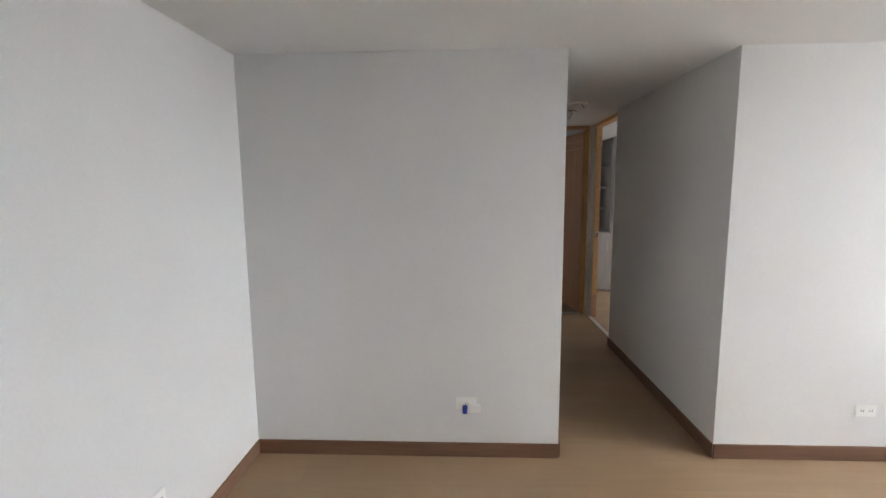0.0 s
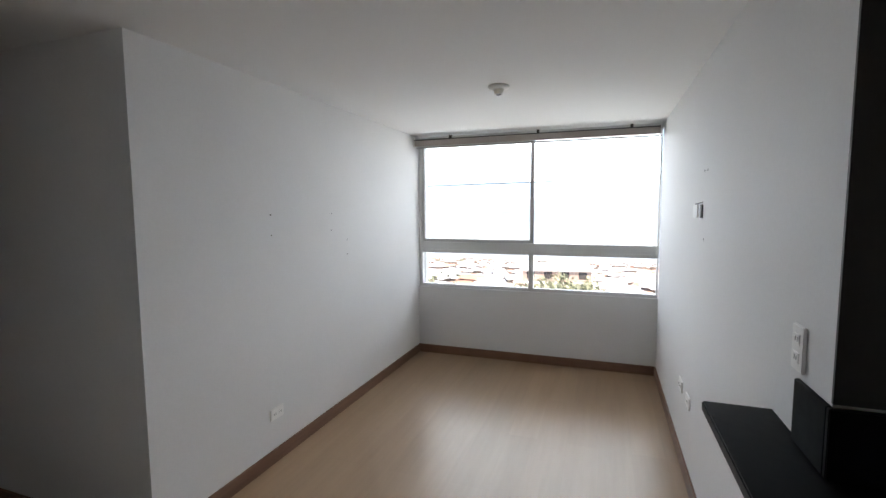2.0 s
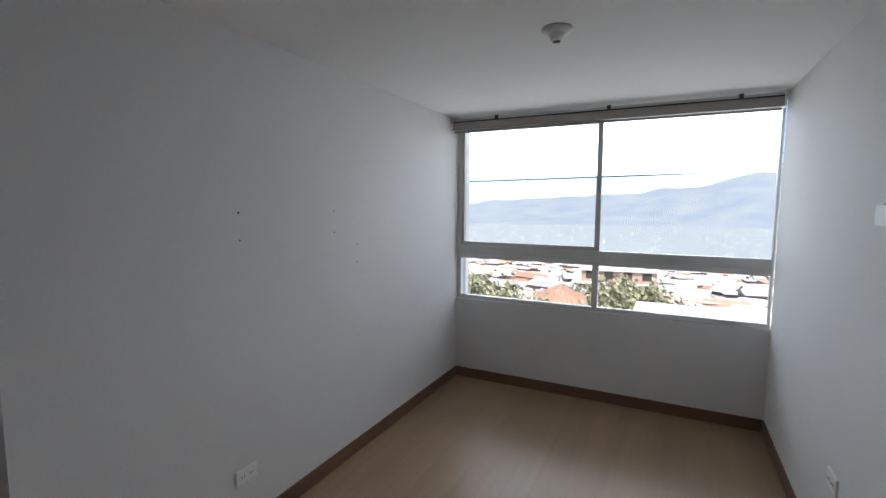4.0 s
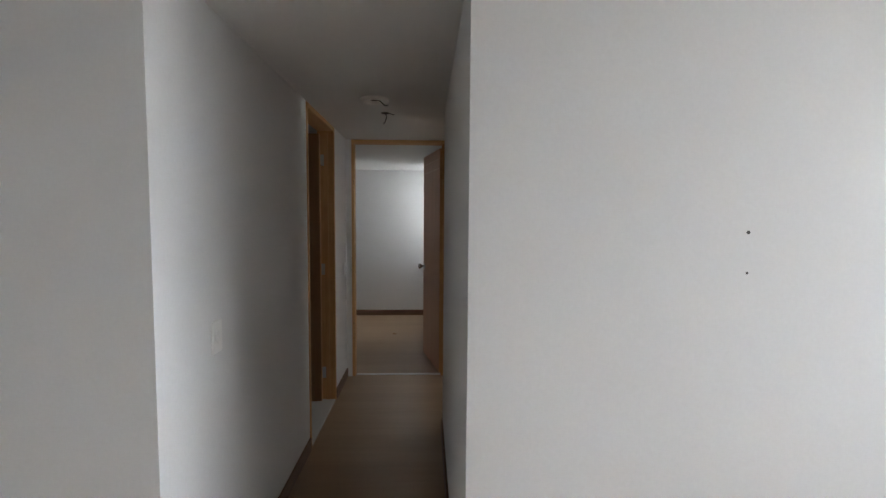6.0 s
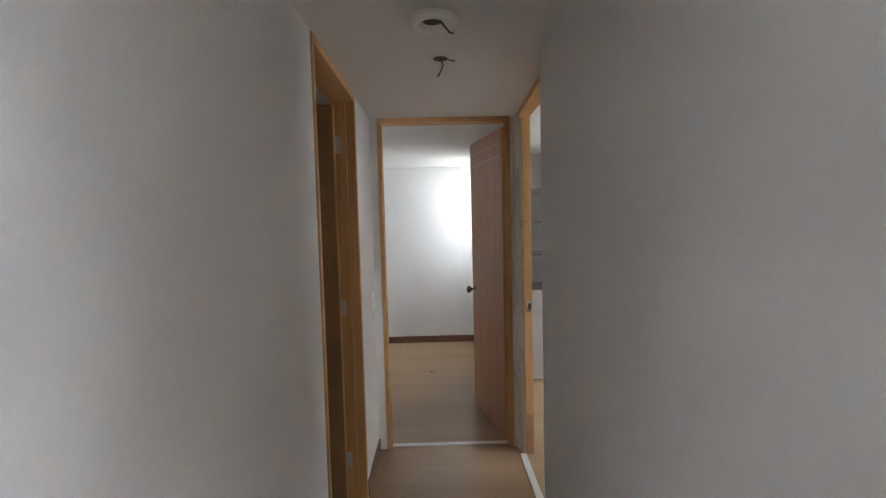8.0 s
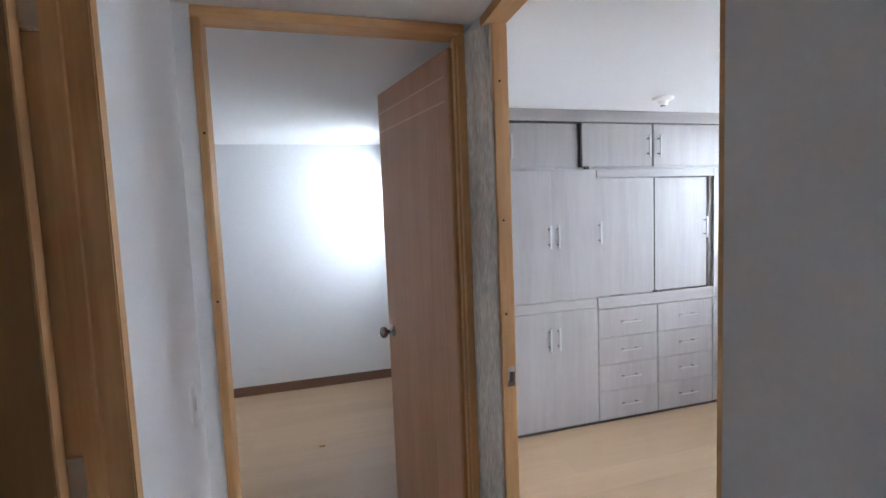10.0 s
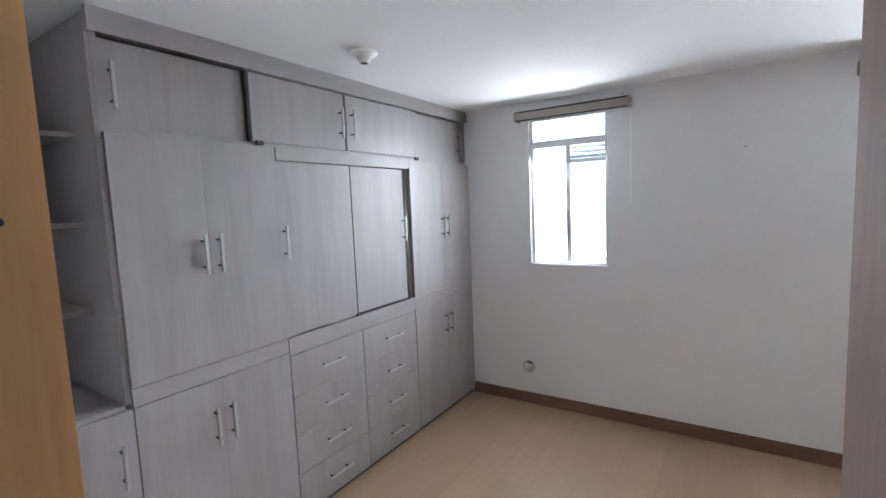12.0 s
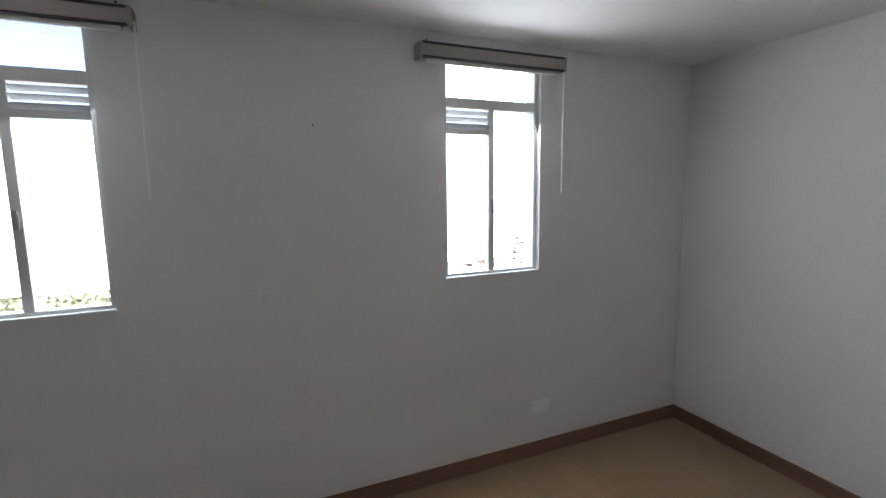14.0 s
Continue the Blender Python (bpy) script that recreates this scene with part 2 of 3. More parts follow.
def lathe(profile, axis='Z', steps=28):
    """Turned body from (radius, height) pairs."""
    bm = bmesh.new()
    rings = []
    for r, h in profile:
        ring = []
        for i in range(steps):
            a = 2 * math.pi * i / steps
            p = (r * math.cos(a), r * math.sin(a), h)
            if axis == 'X':
                p = (h, p[0], p[1])
            if axis == 'Y':
                p = (p[0], h, p[1])
            ring.append(bm.verts.new(p))
        rings.append(ring)
    for a, b in zip(rings, rings[1:]):
        for i in range(steps):
            j = (i + 1) % steps
            bm.faces.new((a[i], a[j], b[j], b[i]))
    bm.faces.new(rings[0][::-1])
    bm.faces.new(rings[-1])
    bmesh.ops.recalc_face_normals(bm, faces=bm.faces[:])
    for f in bm.faces:
        f.smooth = len(f.verts) == 4
    return bm


def part(name, bm, material, parent=None, label="", m=None):
    me = bpy.data.meshes.new(name)
    bmesh.ops.recalc_face_normals(bm, faces=bm.faces[:])
    bm.to_mesh(me)
    bm.free()
    me.materials.append(material)
    ob = new(name, me)
    if parent is not None:
        ob.parent = parent
    if m is not None:
        ob.matrix_basis = m
    if label:
        tagged(ob, label)
    return ob


def thing(name, label, category, m=None, group="", kind=""):
    ob = new(name)
    ob.empty_display_size = 0.1
    if m is not None:
        ob.matrix_basis = m
    return tagged(ob, label, category, group, kind)


def structure(name, bm, material, label, category):
    return tagged(part(name, bm, material), label, category, kind="structure")


def tube(points, radius, name, material, parent=None):
    cu = bpy.data.curves.new(name, 'CURVE')
    cu.dimensions, cu.bevel_depth, cu.bevel_resolution = '3D', radius, 2
    sp = cu.splines.new('POLY')
    sp.points.add(len(points) - 1)
    for p, q in zip(sp.points, points):
        p.co = (*q, 1)
    tmp = bpy.data.objects.new(name, cu)
    scene.collection.objects.link(tmp)
    me = bpy.data.meshes.new_from_object(tmp.evaluated_get(bpy.context.evaluated_depsgraph_get()))
    bpy.data.objects.remove(tmp)
    me.materials.clear()
    me.materials.append(material)
    ob = new(name, me)
    if parent is not None:
        ob.parent = parent
    return ob


# ---- floors, ceilings, walls ----
H = 2.25
ZT = 2.247
structure("floor", boxes((-1.12, 5.0, -2.1, 8.74, -0.2, 0)), M_FLOOR, "light oak laminate floor with a satin sheen", "floor")
structure("floor_bedroom", boxes((-1.12, 2.03, 8.74, 9.725, -0.2, 0)), M_FLOOR, "light oak laminate floor in the end bedroom", "floor")
structure("ceiling", boxes((-1.12, 5.0, -2.1, 8.74, H, H + 0.25)), M_CEIL, "smooth white painted ceiling", "ceiling")
structure("ceiling_bedroom", boxes((-1.12, 2.03, 8.74, 9.725, H, H + 0.25)), M_CEIL, "smooth white painted ceiling of the end bedroom", "ceiling")

WHITE = "plain white painted wall"
structure("wall_west", boxes((-1.12, -0.98, -2.1, 9.725, 0, H)), M_WALL, WHITE, "wall")
structure("wall_hall_front", boxes((-0.98, 0.77, 3.745, 3.865, 0, H)), M_WALL, WHITE + " beside the hallway", "wall")
structure("wall_hall_left", boxes((0.65, 0.77, 3.865, 5.395, 0, H), (0.65, 0.77, 6.25, 6.80, 0, H)), M_WALL, WHITE + " of the hallway", "wall")
structure("wall_hall_end", boxes((-0.98, 0.82, 6.80, 6.88, 0, H)), M_WALL, WHITE + " round the end doorway", "wall")
structure("wall_living_north", boxes((1.648, 4.86, 3.77, 3.94, 0, H)), M_WALL, WHITE + " with old screw holes", "wall")
structure("wall_hall_right", boxes((1.648, 1.78, 3.94, 5.668, 0, H)), M_WALL, WHITE + " of the hallway", "wall")
structure("wall_between_bedrooms", boxes((1.735, 1.81, 6.735, 8.74, 0, H)), M_WALL, WHITE, "wall")
W3 = (8.86, 9.40)
structure("wall_end_bedroom_east", boxes((1.89, 2.03, 8.74, W3[0], 0, H), (1.89, 2.03, W3[1], 9.585, 0, H),
                                         (1.89, 2.03, *W3, 0, 1.075), (1.89, 2.03, *W3, 2.16, H)), M_WALL, WHITE + " with a narrow window", "wall")
structure("wall_wardrobe_back", boxes((1.81, 4.86, 8.60, 8.74, 0, H)), M_WALL, WHITE + " behind the wardrobe", "wall")
structure("wall_bedroom_far", boxes((-0.98, 2.03, 9.585, 9.725, 0, H)), M_WALL, WHITE + " of the end bedroom", "wall")
W1, W2, WZ = (6.955, 7.505), (5.025, 5.575), (1.075, 2.16)
structure("wall_bedroom_east", boxes((4.86, 5.0, 3.77, W2[0], 0, H), (4.86, 5.0, W2[1], W1[0], 0, H), (4.86, 5.0, W1[1], 8.74, 0, H),
                                     *[(4.86, 5.0, a, b, z0, z1) for a, b in (W1, W2) for z0, z1 in ((0, WZ[0]), (WZ[1], H))]),
          M_WALL, WHITE + " with two narrow windows", "wall")
structure("wall_living_east", boxes((4.725, 4.86, 1.365, 3.77, 0, 0.705), (4.725, 4.86, 1.365, 3.77, 2.215, H)), M_WALL, WHITE + " below the wide window", "wall")
structure("wall_living_south", boxes((1.435, 4.725, 1.365, 1.465, 0, H)), M_WALL, WHITE + " beside the kitchen counter", "wall")
structure("wall_kitchen_east", boxes((4.725, 4.86, -2.1, 1.365, 0, H)), M_WALL, WHITE, "wall")
structure("wall_south", boxes((-0.98, 4.725, -2.1, -1.96, 0, H)), M_WALL, WHITE, "wall")
structure("wall_bath_south", boxes((-0.98, 0.65, 4.9, 5.0, 0, H)), M_WALL, WHITE + " of the bathroom", "wall")
structure("trim_raw_plaster", prism([(1.703, 6.88), (1.703, 6.802), (1.712, 6.782), (1.751, 6.684), (1.7565, 6.684), (1.7565, 6.7345), (1.7345, 6.7345), (1.7345, 6.88)], 0, ZT - 0.035), M_CEMENT, "unfinished stained cement strip between two door frames", "trim")
# dark sheet added over the white wall end to paint its shade
structure("trim_wall_end_shade", boxes((1.427, 1.435, 1.36, 1.467, 1.105, H)), M_PANEL, "added charcoal sheet on the wall end by the counter, shade put into its colour", "trim")
structure("floor_bath", boxes((-0.98, 0.65, 5.0, 6.80, 0.0, 0.012)), M_TILE, "white glazed bathroom floor tile", "floor")
structure("trim_threshold", boxes((0.65, 0.775, 5.455, 6.215, 0.0, 0.014), bevel=0.003), M_TILE, "pale threshold strip under the bathroom door", "trim")
structure("trim_threshold_bedroom", boxes((1.72, 1.76, 5.732, 6.676, 0.0, 0.006)), M_ALU, "thin pale threshold strip in a bedroom doorway", "trim")
structure("trim_threshold_end", boxes((0.856, 1.665, 6.83, 6.865, 0.0, 0.006)), M_ALU, "thin pale threshold strip in the end doorway", "trim")

BH, BT = 0.086, 0.012


def baseboard(x0, y0, x1, y1, side):
    """A skirting run; side is the way it stands out from its wall."""
    if y0 == y1:
        b = (x0, x1, min(y0, y0 + side * BT), max(y0, y0 + side * BT), 0, BH)
        m = M_BASE
    else:
        b = (min(x0, x0 + side * BT), max(x0, x0 + side * BT), y0, y1, 0, BH)
        m = M_BASEY
    structure("baseboard", boxes(b, bevel=0.003), m, "brown wood-look baseboard along the wall", "baseboard")


baseboard(-0.98, 3.745, 0.77, 3.745, -1)
baseboard(-0.98, -1.96, -0.98, 3.733, 1)
baseboard(0.77, 3.745, 0.77, 5.394, 1)
baseboard(0.77, 6.25, 0.77, 6.788, 1)
baseboard(1.648, 3.77, 4.725, 3.77, -1)
baseboard(1.648, 3.77, 1.648, 5.663, -1)
baseboard(4.725, 1.477, 4.725, 3.758, -1)
baseboard(1.78, 1.465, 4.725, 1.465, 1)
baseboard(4.86, 3.952, 4.86, 8.03, -1)
baseboard(1.79, 3.94, 4.86, 3.94, 1)
baseboard(1.78, 3.952, 1.78, 5.66, 1)
baseboard(-0.98, 9.585, 1.89, 9.585, -1)
baseboard(-0.98, 6.932, -0.98, 9.573, 1)
baseboard(1.735, 6.95, 1.735, 8.74, -1)
baseboard(1.89, 8.752, 1.89, 9.573, -1)
baseboard(1.735, 8.74, 1.89, 8.74, 1)

# ---- doors ----


def knob(parent, m):
    k = part("knob", lathe([(0.030, 0), (0.031, 0.006), (0.026, 0.010), (0.011, 0.014), (0.011, 0.032), (0.018, 0.036), (0.027, 0.044),
                            (0.029, 0.056), (0.025, 0.066), (0.012, 0.071), (0.003, 0.072)], 'Y', 28), M_KNOB, parent, "brushed steel round door knob", m)
    part("keyhole", lathe([(0.006, 0.071), (0.006, 0.074)], 'Y', 12), M_DARK, k)
    return k


def hinge(parent, x, y, z, sx=0.012, sy=0.030):
    part("hinge", boxes((x - sx, x + sx, y - sy, y + sy, z - 0.045, z + 0.045), bevel=0.003), M_STEEL, parent, "steel butt hinge")


def door_leaf(parent, at, turn, width, height, material, knob_sides=(-1, 1), grooves=True):
    """A flush leaf along +x from its hinge line, 36 mm thick about y = 0."""
    leaf = part("leaf", boxes((0.0, width, -0.018, 0.018, 0.012, height), bevel=0.003), material, parent, "", pose(*at, 0, 0, turn))
    part("edge_strip", boxes((-0.004, 0.0, -0.017, 0.017, 0.014, height - 0.002)), M_PINE, leaf, "raw pine edge strip")
    for s in knob_sides:
        knob(leaf, pose(width - 0.065, 0.018 * s, 0.995, 0, 0, 0 if s > 0 else 180))
    part("latch", boxes((width - 0.001, width + 0.003, -0.012, 0.012, 0.965, 1.025)), M_STEEL, leaf)
    if grooves:
        for s in (-1, 1):
            for z in (height - 0.10, height - 0.19):
                part("groove", boxes((0.03, width - 0.002, s * 0.018 - 0.001, s * 0.018 + 0.001, z, z + 0.007)), M_GROOVE, leaf)
            for x in (0.10, 0.21):
                part("groove", boxes((x, x + 0.0025, s * 0.018 - 0.0005, s * 0.018 + 0.0005, 0.02, height - 0.22)), M_GROOVE, leaf)
    return leaf


def nails(parent, spots):
    for x, y, z in spots:
        part("nail_head", lathe([(0.0036, -0.004), (0.004, 0.0), (0.003, 0.0012)], 'Y', 10), M_DARK, parent, "", pose(x, y, z))


# end doorway
d1 = thing("door_1", "open cedar veneer door in a raw pine frame", "door", kind="structure")
part("jamb", boxes((0.821, 0.848, 6.795, 6.885, 0, ZT - 0.035), bevel=0.003), M_PINE, d1)
part("jamb", boxes((1.674, 1.701, 6.795, 6.885, 0, ZT - 0.035), bevel=0.003), M_PINE, d1)
part("head", boxes((0.821, 1.701, 6.795, 6.885, ZT - 0.034, ZT), bevel=0.003), M_PINEX, d1)
part("stop", boxes((1.667, 1.674, 6.815, 6.845, 0, ZT - 0.036)), M_PINE, d1)
door_leaf(d1, (1.669, 6.855, 0), 102.8, 0.72, 2.185, M_LEAF)
for z in (0.24, 1.10, 1.98):
    hinge(d1, 1.680, 6.856, z, 0.010, 0.02)
nails(d1, [(0.838, 6.793, z) for z in (0.52, 1.33, 1.86)])

# side doorway into the wardrobe bedroom
d2 = thing("door_2", "open cedar veneer door in a raw pine frame, side bedroom", "door", kind="structure")
part("jamb", boxes((1.758, 1.813, 6.678, 6.734, 0, ZT - 0.035), bevel=0.003), M_PINE, d2)
part("jamb", boxes((1.700, 1.795, 5.669, 5.728, 0, ZT - 0.035), bevel=0.003), M_PINE, d2)
part("head", prism([(1.700, 5.669), (1.795, 5.669), (1.813, 6.734), (1.738, 6.734)], ZT - 0.034, ZT), M_PINEY, d2)
part("foot_patch", boxes((1.757, 1.814, 6.676, 6.734, 0, 0.27), bevel=0.002), M_LEAF, d2, "darker pine splice at the jamb foot")
strike = part("strike_plate", boxes((1.778, 1.806, 6.675, 6.678, 0.958, 1.030), bevel=0.001), M_STEEL, d2, "steel strike plate")
part("strike_hole", boxes((1.785, 1.799, 6.6735, 6.676, 0.976, 1.012)), M_DARK, strike)
door_leaf(d2, (1.802, 5.745, 0), 18.9, 0.91, 2.185, M_LEAF_LIT, knob_sides=(-1, 1), grooves=False)
for z in (0.24, 1.10, 1.98):
    hinge(d2, 1.790, 5.734, z, 0.014, 0.008)
nails(d2, [(1.780, 6.678, z) for z in (0.50, 1.22, 1.55, 2.02)])

# bathroom doorway
d3 = thing("door_3", "open dark cedar veneer door of the bathroom", "door", kind="structure")
part("jamb", boxes((0.643, 0.777, 5.396, 5.424, 0, ZT - 0.035), bevel=0.003), M_PINE, d3)
part("jamb", boxes((0.643, 0.777, 6.215, 6.249, 0, ZT - 0.035), bevel=0.003), M_PINE, d3)
part("head", boxes((0.643, 0.777, 5.396, 6.249, ZT - 0.034, ZT), bevel=0.003), M_PINEY, d3)
part("stop", boxes((0.70, 0.73, 6.203, 6.215, 0, ZT - 0.036)), M_PINE, d3)
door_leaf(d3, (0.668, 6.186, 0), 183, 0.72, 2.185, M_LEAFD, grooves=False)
for z in (0.24, 1.10, 1.98):
    hinge(d3, 0.684, 6.212, z, 0.02, 0.008)

# ---- windows ----


def pane(parent, b):
    g = part("pane", boxes(b), M_GLASS, parent)
    g.visible_shadow = False
    return g


def narrow_window(name, y0, y1, louvre_high, wall=4.86):
    """Top light over a sliding pair, one leaf with a small louvre above; louvre_high: on the side of greater y."""
    w = thing(name, "narrow white aluminium sliding window, blown out by daylight", "window", kind="structure")
    x0, x1, z0, z1 = wall + 0.025, wall + 0.075, WZ[0] + 0.001, WZ[1] - 0.001
    y0, y1 = y0 + 0.001, y1 - 0.001
    part("window_frame", boxes((x0, x1, y0, y0 + 0.022, z0, z1), (x0, x1, y1 - 0.022, y1, z0, z1), (x0, x1, y0 + 0.022, y1 - 0.022, z0, z0 + 0.022),
                               (x0, x1, y0 + 0.022, y1 - 0.022, z1 - 0.02, z1), (x0, x1, y0 + 0.022, y1 - 0.022, 1.919, 1.968), bevel=0.003), M_ALU, w)
    mid = (y0 + y1) / 2
    part("mullion", boxes((x0 + 0.008, x1 - 0.008, mid - 0.017, mid + 0.017, z0 + 0.022, 1.925), bevel=0.002), M_ALU, w)
    a, b = (mid + 0.017, y1 - 0.022) if louvre_high else (y0 + 0.022, mid - 0.017)
    part("louvre_rail", boxes((x0 + 0.01, x1 - 0.01, a, b, 1.796, 1.824)), M_ALU, w)
    for i in range(3):
        z = 1.838 + i * 0.031
        bm = bmesh.new()
        add_box(bm, -0.016, 0.016, a, b, -0.0015, 0.0015)
        part("louvre_slat", bm, M_SLAT, w, "", pose(wall + 0.05, 0, z, 0, 38, 0))
    pane(w, (wall + 0.048, wall + 0.052, y0 + 0.02, y1 - 0.02, 1.96, z1 - 0.018))
    pane(w, (wall + 0.048, wall + 0.052, a, b, z0 + 0.02, 1.805))
    c, d = (y0 + 0.022, mid - 0.017) if louvre_high else (mid + 0.017, y1 - 0.022)
    pane(w, (wall + 0.058, wall + 0.062, c, d, z0 + 0.02, 1.927))
    part("latch", boxes((x0 - 0.008, x0 + 0.008, mid - 0.008, mid + 0.008, 1.40, 1.47), bevel=0.003), M_GREYALU, w)
    part("window_sill", boxes((wall - 0.004, wall + 0.024, y0 + 0.002, y1 - 0.002, z0, z0 + 0.008)), M_WALL, w)


narrow_window("window_1", *W1, False)
narrow_window("window_2", *W2, True)
narrow_window("window_3", *W3, True, 1.89)

w4 = thing("window_4", "wide white aluminium window with four panes over the city", "window", kind="structure")
fx0, fx1 = 4.745, 4.80
part("window_frame", boxes((fx0, fx1, 3.735, 3.769, 0.706, 2.214), (fx0, fx1, 1.466, 1.482, 0.706, 2.214), (fx0, fx1, 1.482, 3.735, 0.706, 0.738),
                           (fx0, fx1, 1.482, 3.735, 2.165, 2.214), bevel=0.003), M_ALU, w4)
part("transom", boxes((fx0 - 0.006, fx1, 1.482, 3.735, 1.066, 1.10), (fx0 + 0.004, fx1, 1.482, 3.735, 1.10, 1.13), (fx0 - 0.003, fx1, 1.482, 3.735, 1.13, 1.177), bevel=0.003), M_ALU, w4)
part("mullion", boxes((fx0, fx1, 2.577, 2.621, 0.738, 1.066), bevel=0.003), M_ALU, w4)
# lining added over the bright reveal; its grey paints the backlit shade
part("reveal_shade_lining", boxes((fx1 + 0.001, 4.858, 3.738, 3.769, 0.706, 2.214)), M_GREYALU, w4, "added grey lining over the outer reveal, backlit shade put into its colour")
sash = part("sash", boxes((fx0 + 0.008, fx1 - 0.02, 2.576, 2.614, 1.178, 2.164), (fx0 + 0.008, fx1 - 0.02, 3.710, 3.734, 1.178, 2.164),
                          (fx0 + 0.008, fx1 - 0.02, 2.614, 3.710, 1.178, 1.208), (fx0 + 0.008, fx1 - 0.02, 2.614, 3.710, 2.14, 2.164), bevel=0.003), M_SASH, w4)
part("window_handle", boxes((fx0 - 0.014, fx0 + 0.008, 2.581, 2.598, 1.63, 1.73), bevel=0.005), M_GREYALU, sash)
pane(w4, (4.768, 4.772, 2.612, 3.712, 1.20, 2.145))
pane(w4, (4.784, 4.788, 1.480, 2.59, 1.175, 2.167))
pane(w4, (4.776, 4.780, 2.619, 3.737, 0.736, 1.068))
pane(w4, (4.776, 4.780, 1.480, 2.579, 0.736, 1.068))

# ---- blinds ----


def blind(x, y0, y1, z0, z1, cord_y, cord_z, deep=0.08, group="bedroom blinds"):
    t = thing("roller_blind", "rolled-up beige fabric blind in a slim box above a window", "blind", pose(x, (y0 + y1) / 2, z1), group)
    w = (y1 - y0) / 2
    h = z1 - z0
    part("cassette", boxes((-deep, -deep + 0.012, -w, w, -h * 0.72, 0.0), bevel=0.003), M_BLIND, t)
    part("rail", boxes((-deep - 0.003, -deep + 0.014, -w, w, -h * 0.80, -h * 0.73)), M_WIRE, t, "dark trim line")
    part("rail", boxes((-deep - 0.003, -deep + 0.010, -w, w, -h * 0.10, 0.002)), M_WIRE, t, "dark trim line")
    bm = lathe([(0.024, -w + 0.03), (0.024, w - 0.03)], 'Y', 20)
    bmesh.ops.translate(bm, verts=bm.verts[:], vec=(-0.040, 0, -h * 0.50))
    part("fabric_roll", bm, M_BLIND, t)
    part("bottom_bar", boxes((-deep + 0.02, -deep + 0.042, -w + 0.03, w - 0.03, -h, -h * 0.78), bevel=0.004), M_PLASTIC, t)
    for s in (-1, 1):
        part("end_cap", boxes((-deep - 0.006, 0, s * w - 0.008, s * w + 0.008, -h * 0.82, 0.002), bevel=0.003), M_BLIND, t)
        part("bracket", boxes((-0.05, -0.02, s * w * 0.7 - 0.012, s * w * 0.7 + 0.012, -0.016, -0.012), (-0.02, 0.0, s * w * 0.7 - 0.012, s * w * 0.7 + 0.012, -0.03, -0.012)), M_STEEL, t)
    if cord_z:
        part("cord", boxes((-0.060, -0.054, cord_y - (y0 + y1) / 2 - 0.004, cord_y - (y0 + y1) / 2 + 0.004, cord_z - z1, -h * 0.5), bevel=0.0015), M_PLASTIC, t, "white pull cord")
    return t


blind(4.86, 6.81, 7.575, 2.095, 2.175, 6.80, 1.50)
blind(4.86, 4.935, 5.715, 2.097, 2.178, 4.925, 1.50)
blind(1.89, 8.76, 9.50, 2.097, 2.178, 8.75, 0)
lb = thing("roller_blind", "long rolled-up beige blind across the wide window", "blind", pose(4.725, 2.628, 2.205))
part("cassette", boxes((-0.125, -0.113, -1.138, 1.138, -0.062, -0.004), bevel=0.003), M_BLIND, lb)
part("rail", boxes((-0.13, -0.11, -1.138, 1.138, -0.003, 0.004)), M_WIRE, lb, "dark upper rail")
part("bottom_bar", boxes((-0.10, -0.075, -1.12, 1.12, -0.082, -0.066), bevel=0.004), M_GREYALU, lb)
part("head_tube", boxes((-0.10, -0.07, -1.138, 1.138, 0.006, 0.028), bevel=0.004), M_ALU, lb)
for yy in (-0.9, -0.1, 0.75):
    part("bracket", boxes((-0.118, -0.06, yy - 0.012, yy + 0.012, 0.004, 0.034)), M_DARK, lb)
for s in (-1, 1):
    part("end_cap", boxes((-0.13, -0.0, s * 1.132 - 0.006, s * 1.132 + 0.006, -0.064, 0.03)), M_PLASTIC, lb)

# ---- fitted wardrobe ----
YF = 8.035


def bar_handle(parent, x, z, length=0.16, upright=True, y=None):
    """A flat satin bar held off the door by two dark posts."""
    y = YF - 0.02 if y is None else y
    h, p = length / 2, length * 0.33
    if upright:
        bar = boxes((x - 0.0065, x + 0.0065, y - 0.038, y - 0.027, z - h, z + h), bevel=0.002)
        posts = [(x - 0.0035, x + 0.0035, y - 0.027, y, z + o - 0.0035, z + o + 0.0035) for o in (-p, p)]
    else:
        bar = boxes((x - h, x + h, y - 0.036, y - 0.025, z - 0.005, z + 0.005), bevel=0.002)
        posts = [(x + o - 0.0035, x + o + 0.0035, y - 0.025, y, z - 0.0035, z + 0.0035) for o in (-p, p)]
    ob = part("handle", bar, M_SATIN, parent, "satin steel bar handle")
    for b in posts:
        part("post", boxes(b), M_POST, ob, "dark handle post")
    return ob


def front(name, parent, x0, x1, z0, z1, y=YF, t=0.018, hx=None, hz=None, upright=True, material=None):
    d = part(name, boxes((x0, x1, y - t, y, z0, z1), bevel=0.0007), material or M_MELA, parent)
    if hx is not None:
        bar_handle(d, hx, hz, 0.16 if upright else 0.17, upright, y - t)
    return d


def carcass(parent, x0, x1, z0, z1, y=YF + 0.003, back=8.595):
    part("body", boxes((x0, x0 + 0.016, y, back, z0, z1), (x1 - 0.016, x1, y, back, z0, z1), (x0 + 0.016, x1 - 0.016, y, back, z0, z0 + 0.016),
                       (x0 + 0.016, x1 - 0.016, y, back, z1 - 0.016, z1), (x0 + 0.016, x1 - 0.016, back - 0.012, back, z0 + 0.016, z1 - 0.016)), M_MELA, parent)


GREY = "grey oak melamine "
g = 0.0002
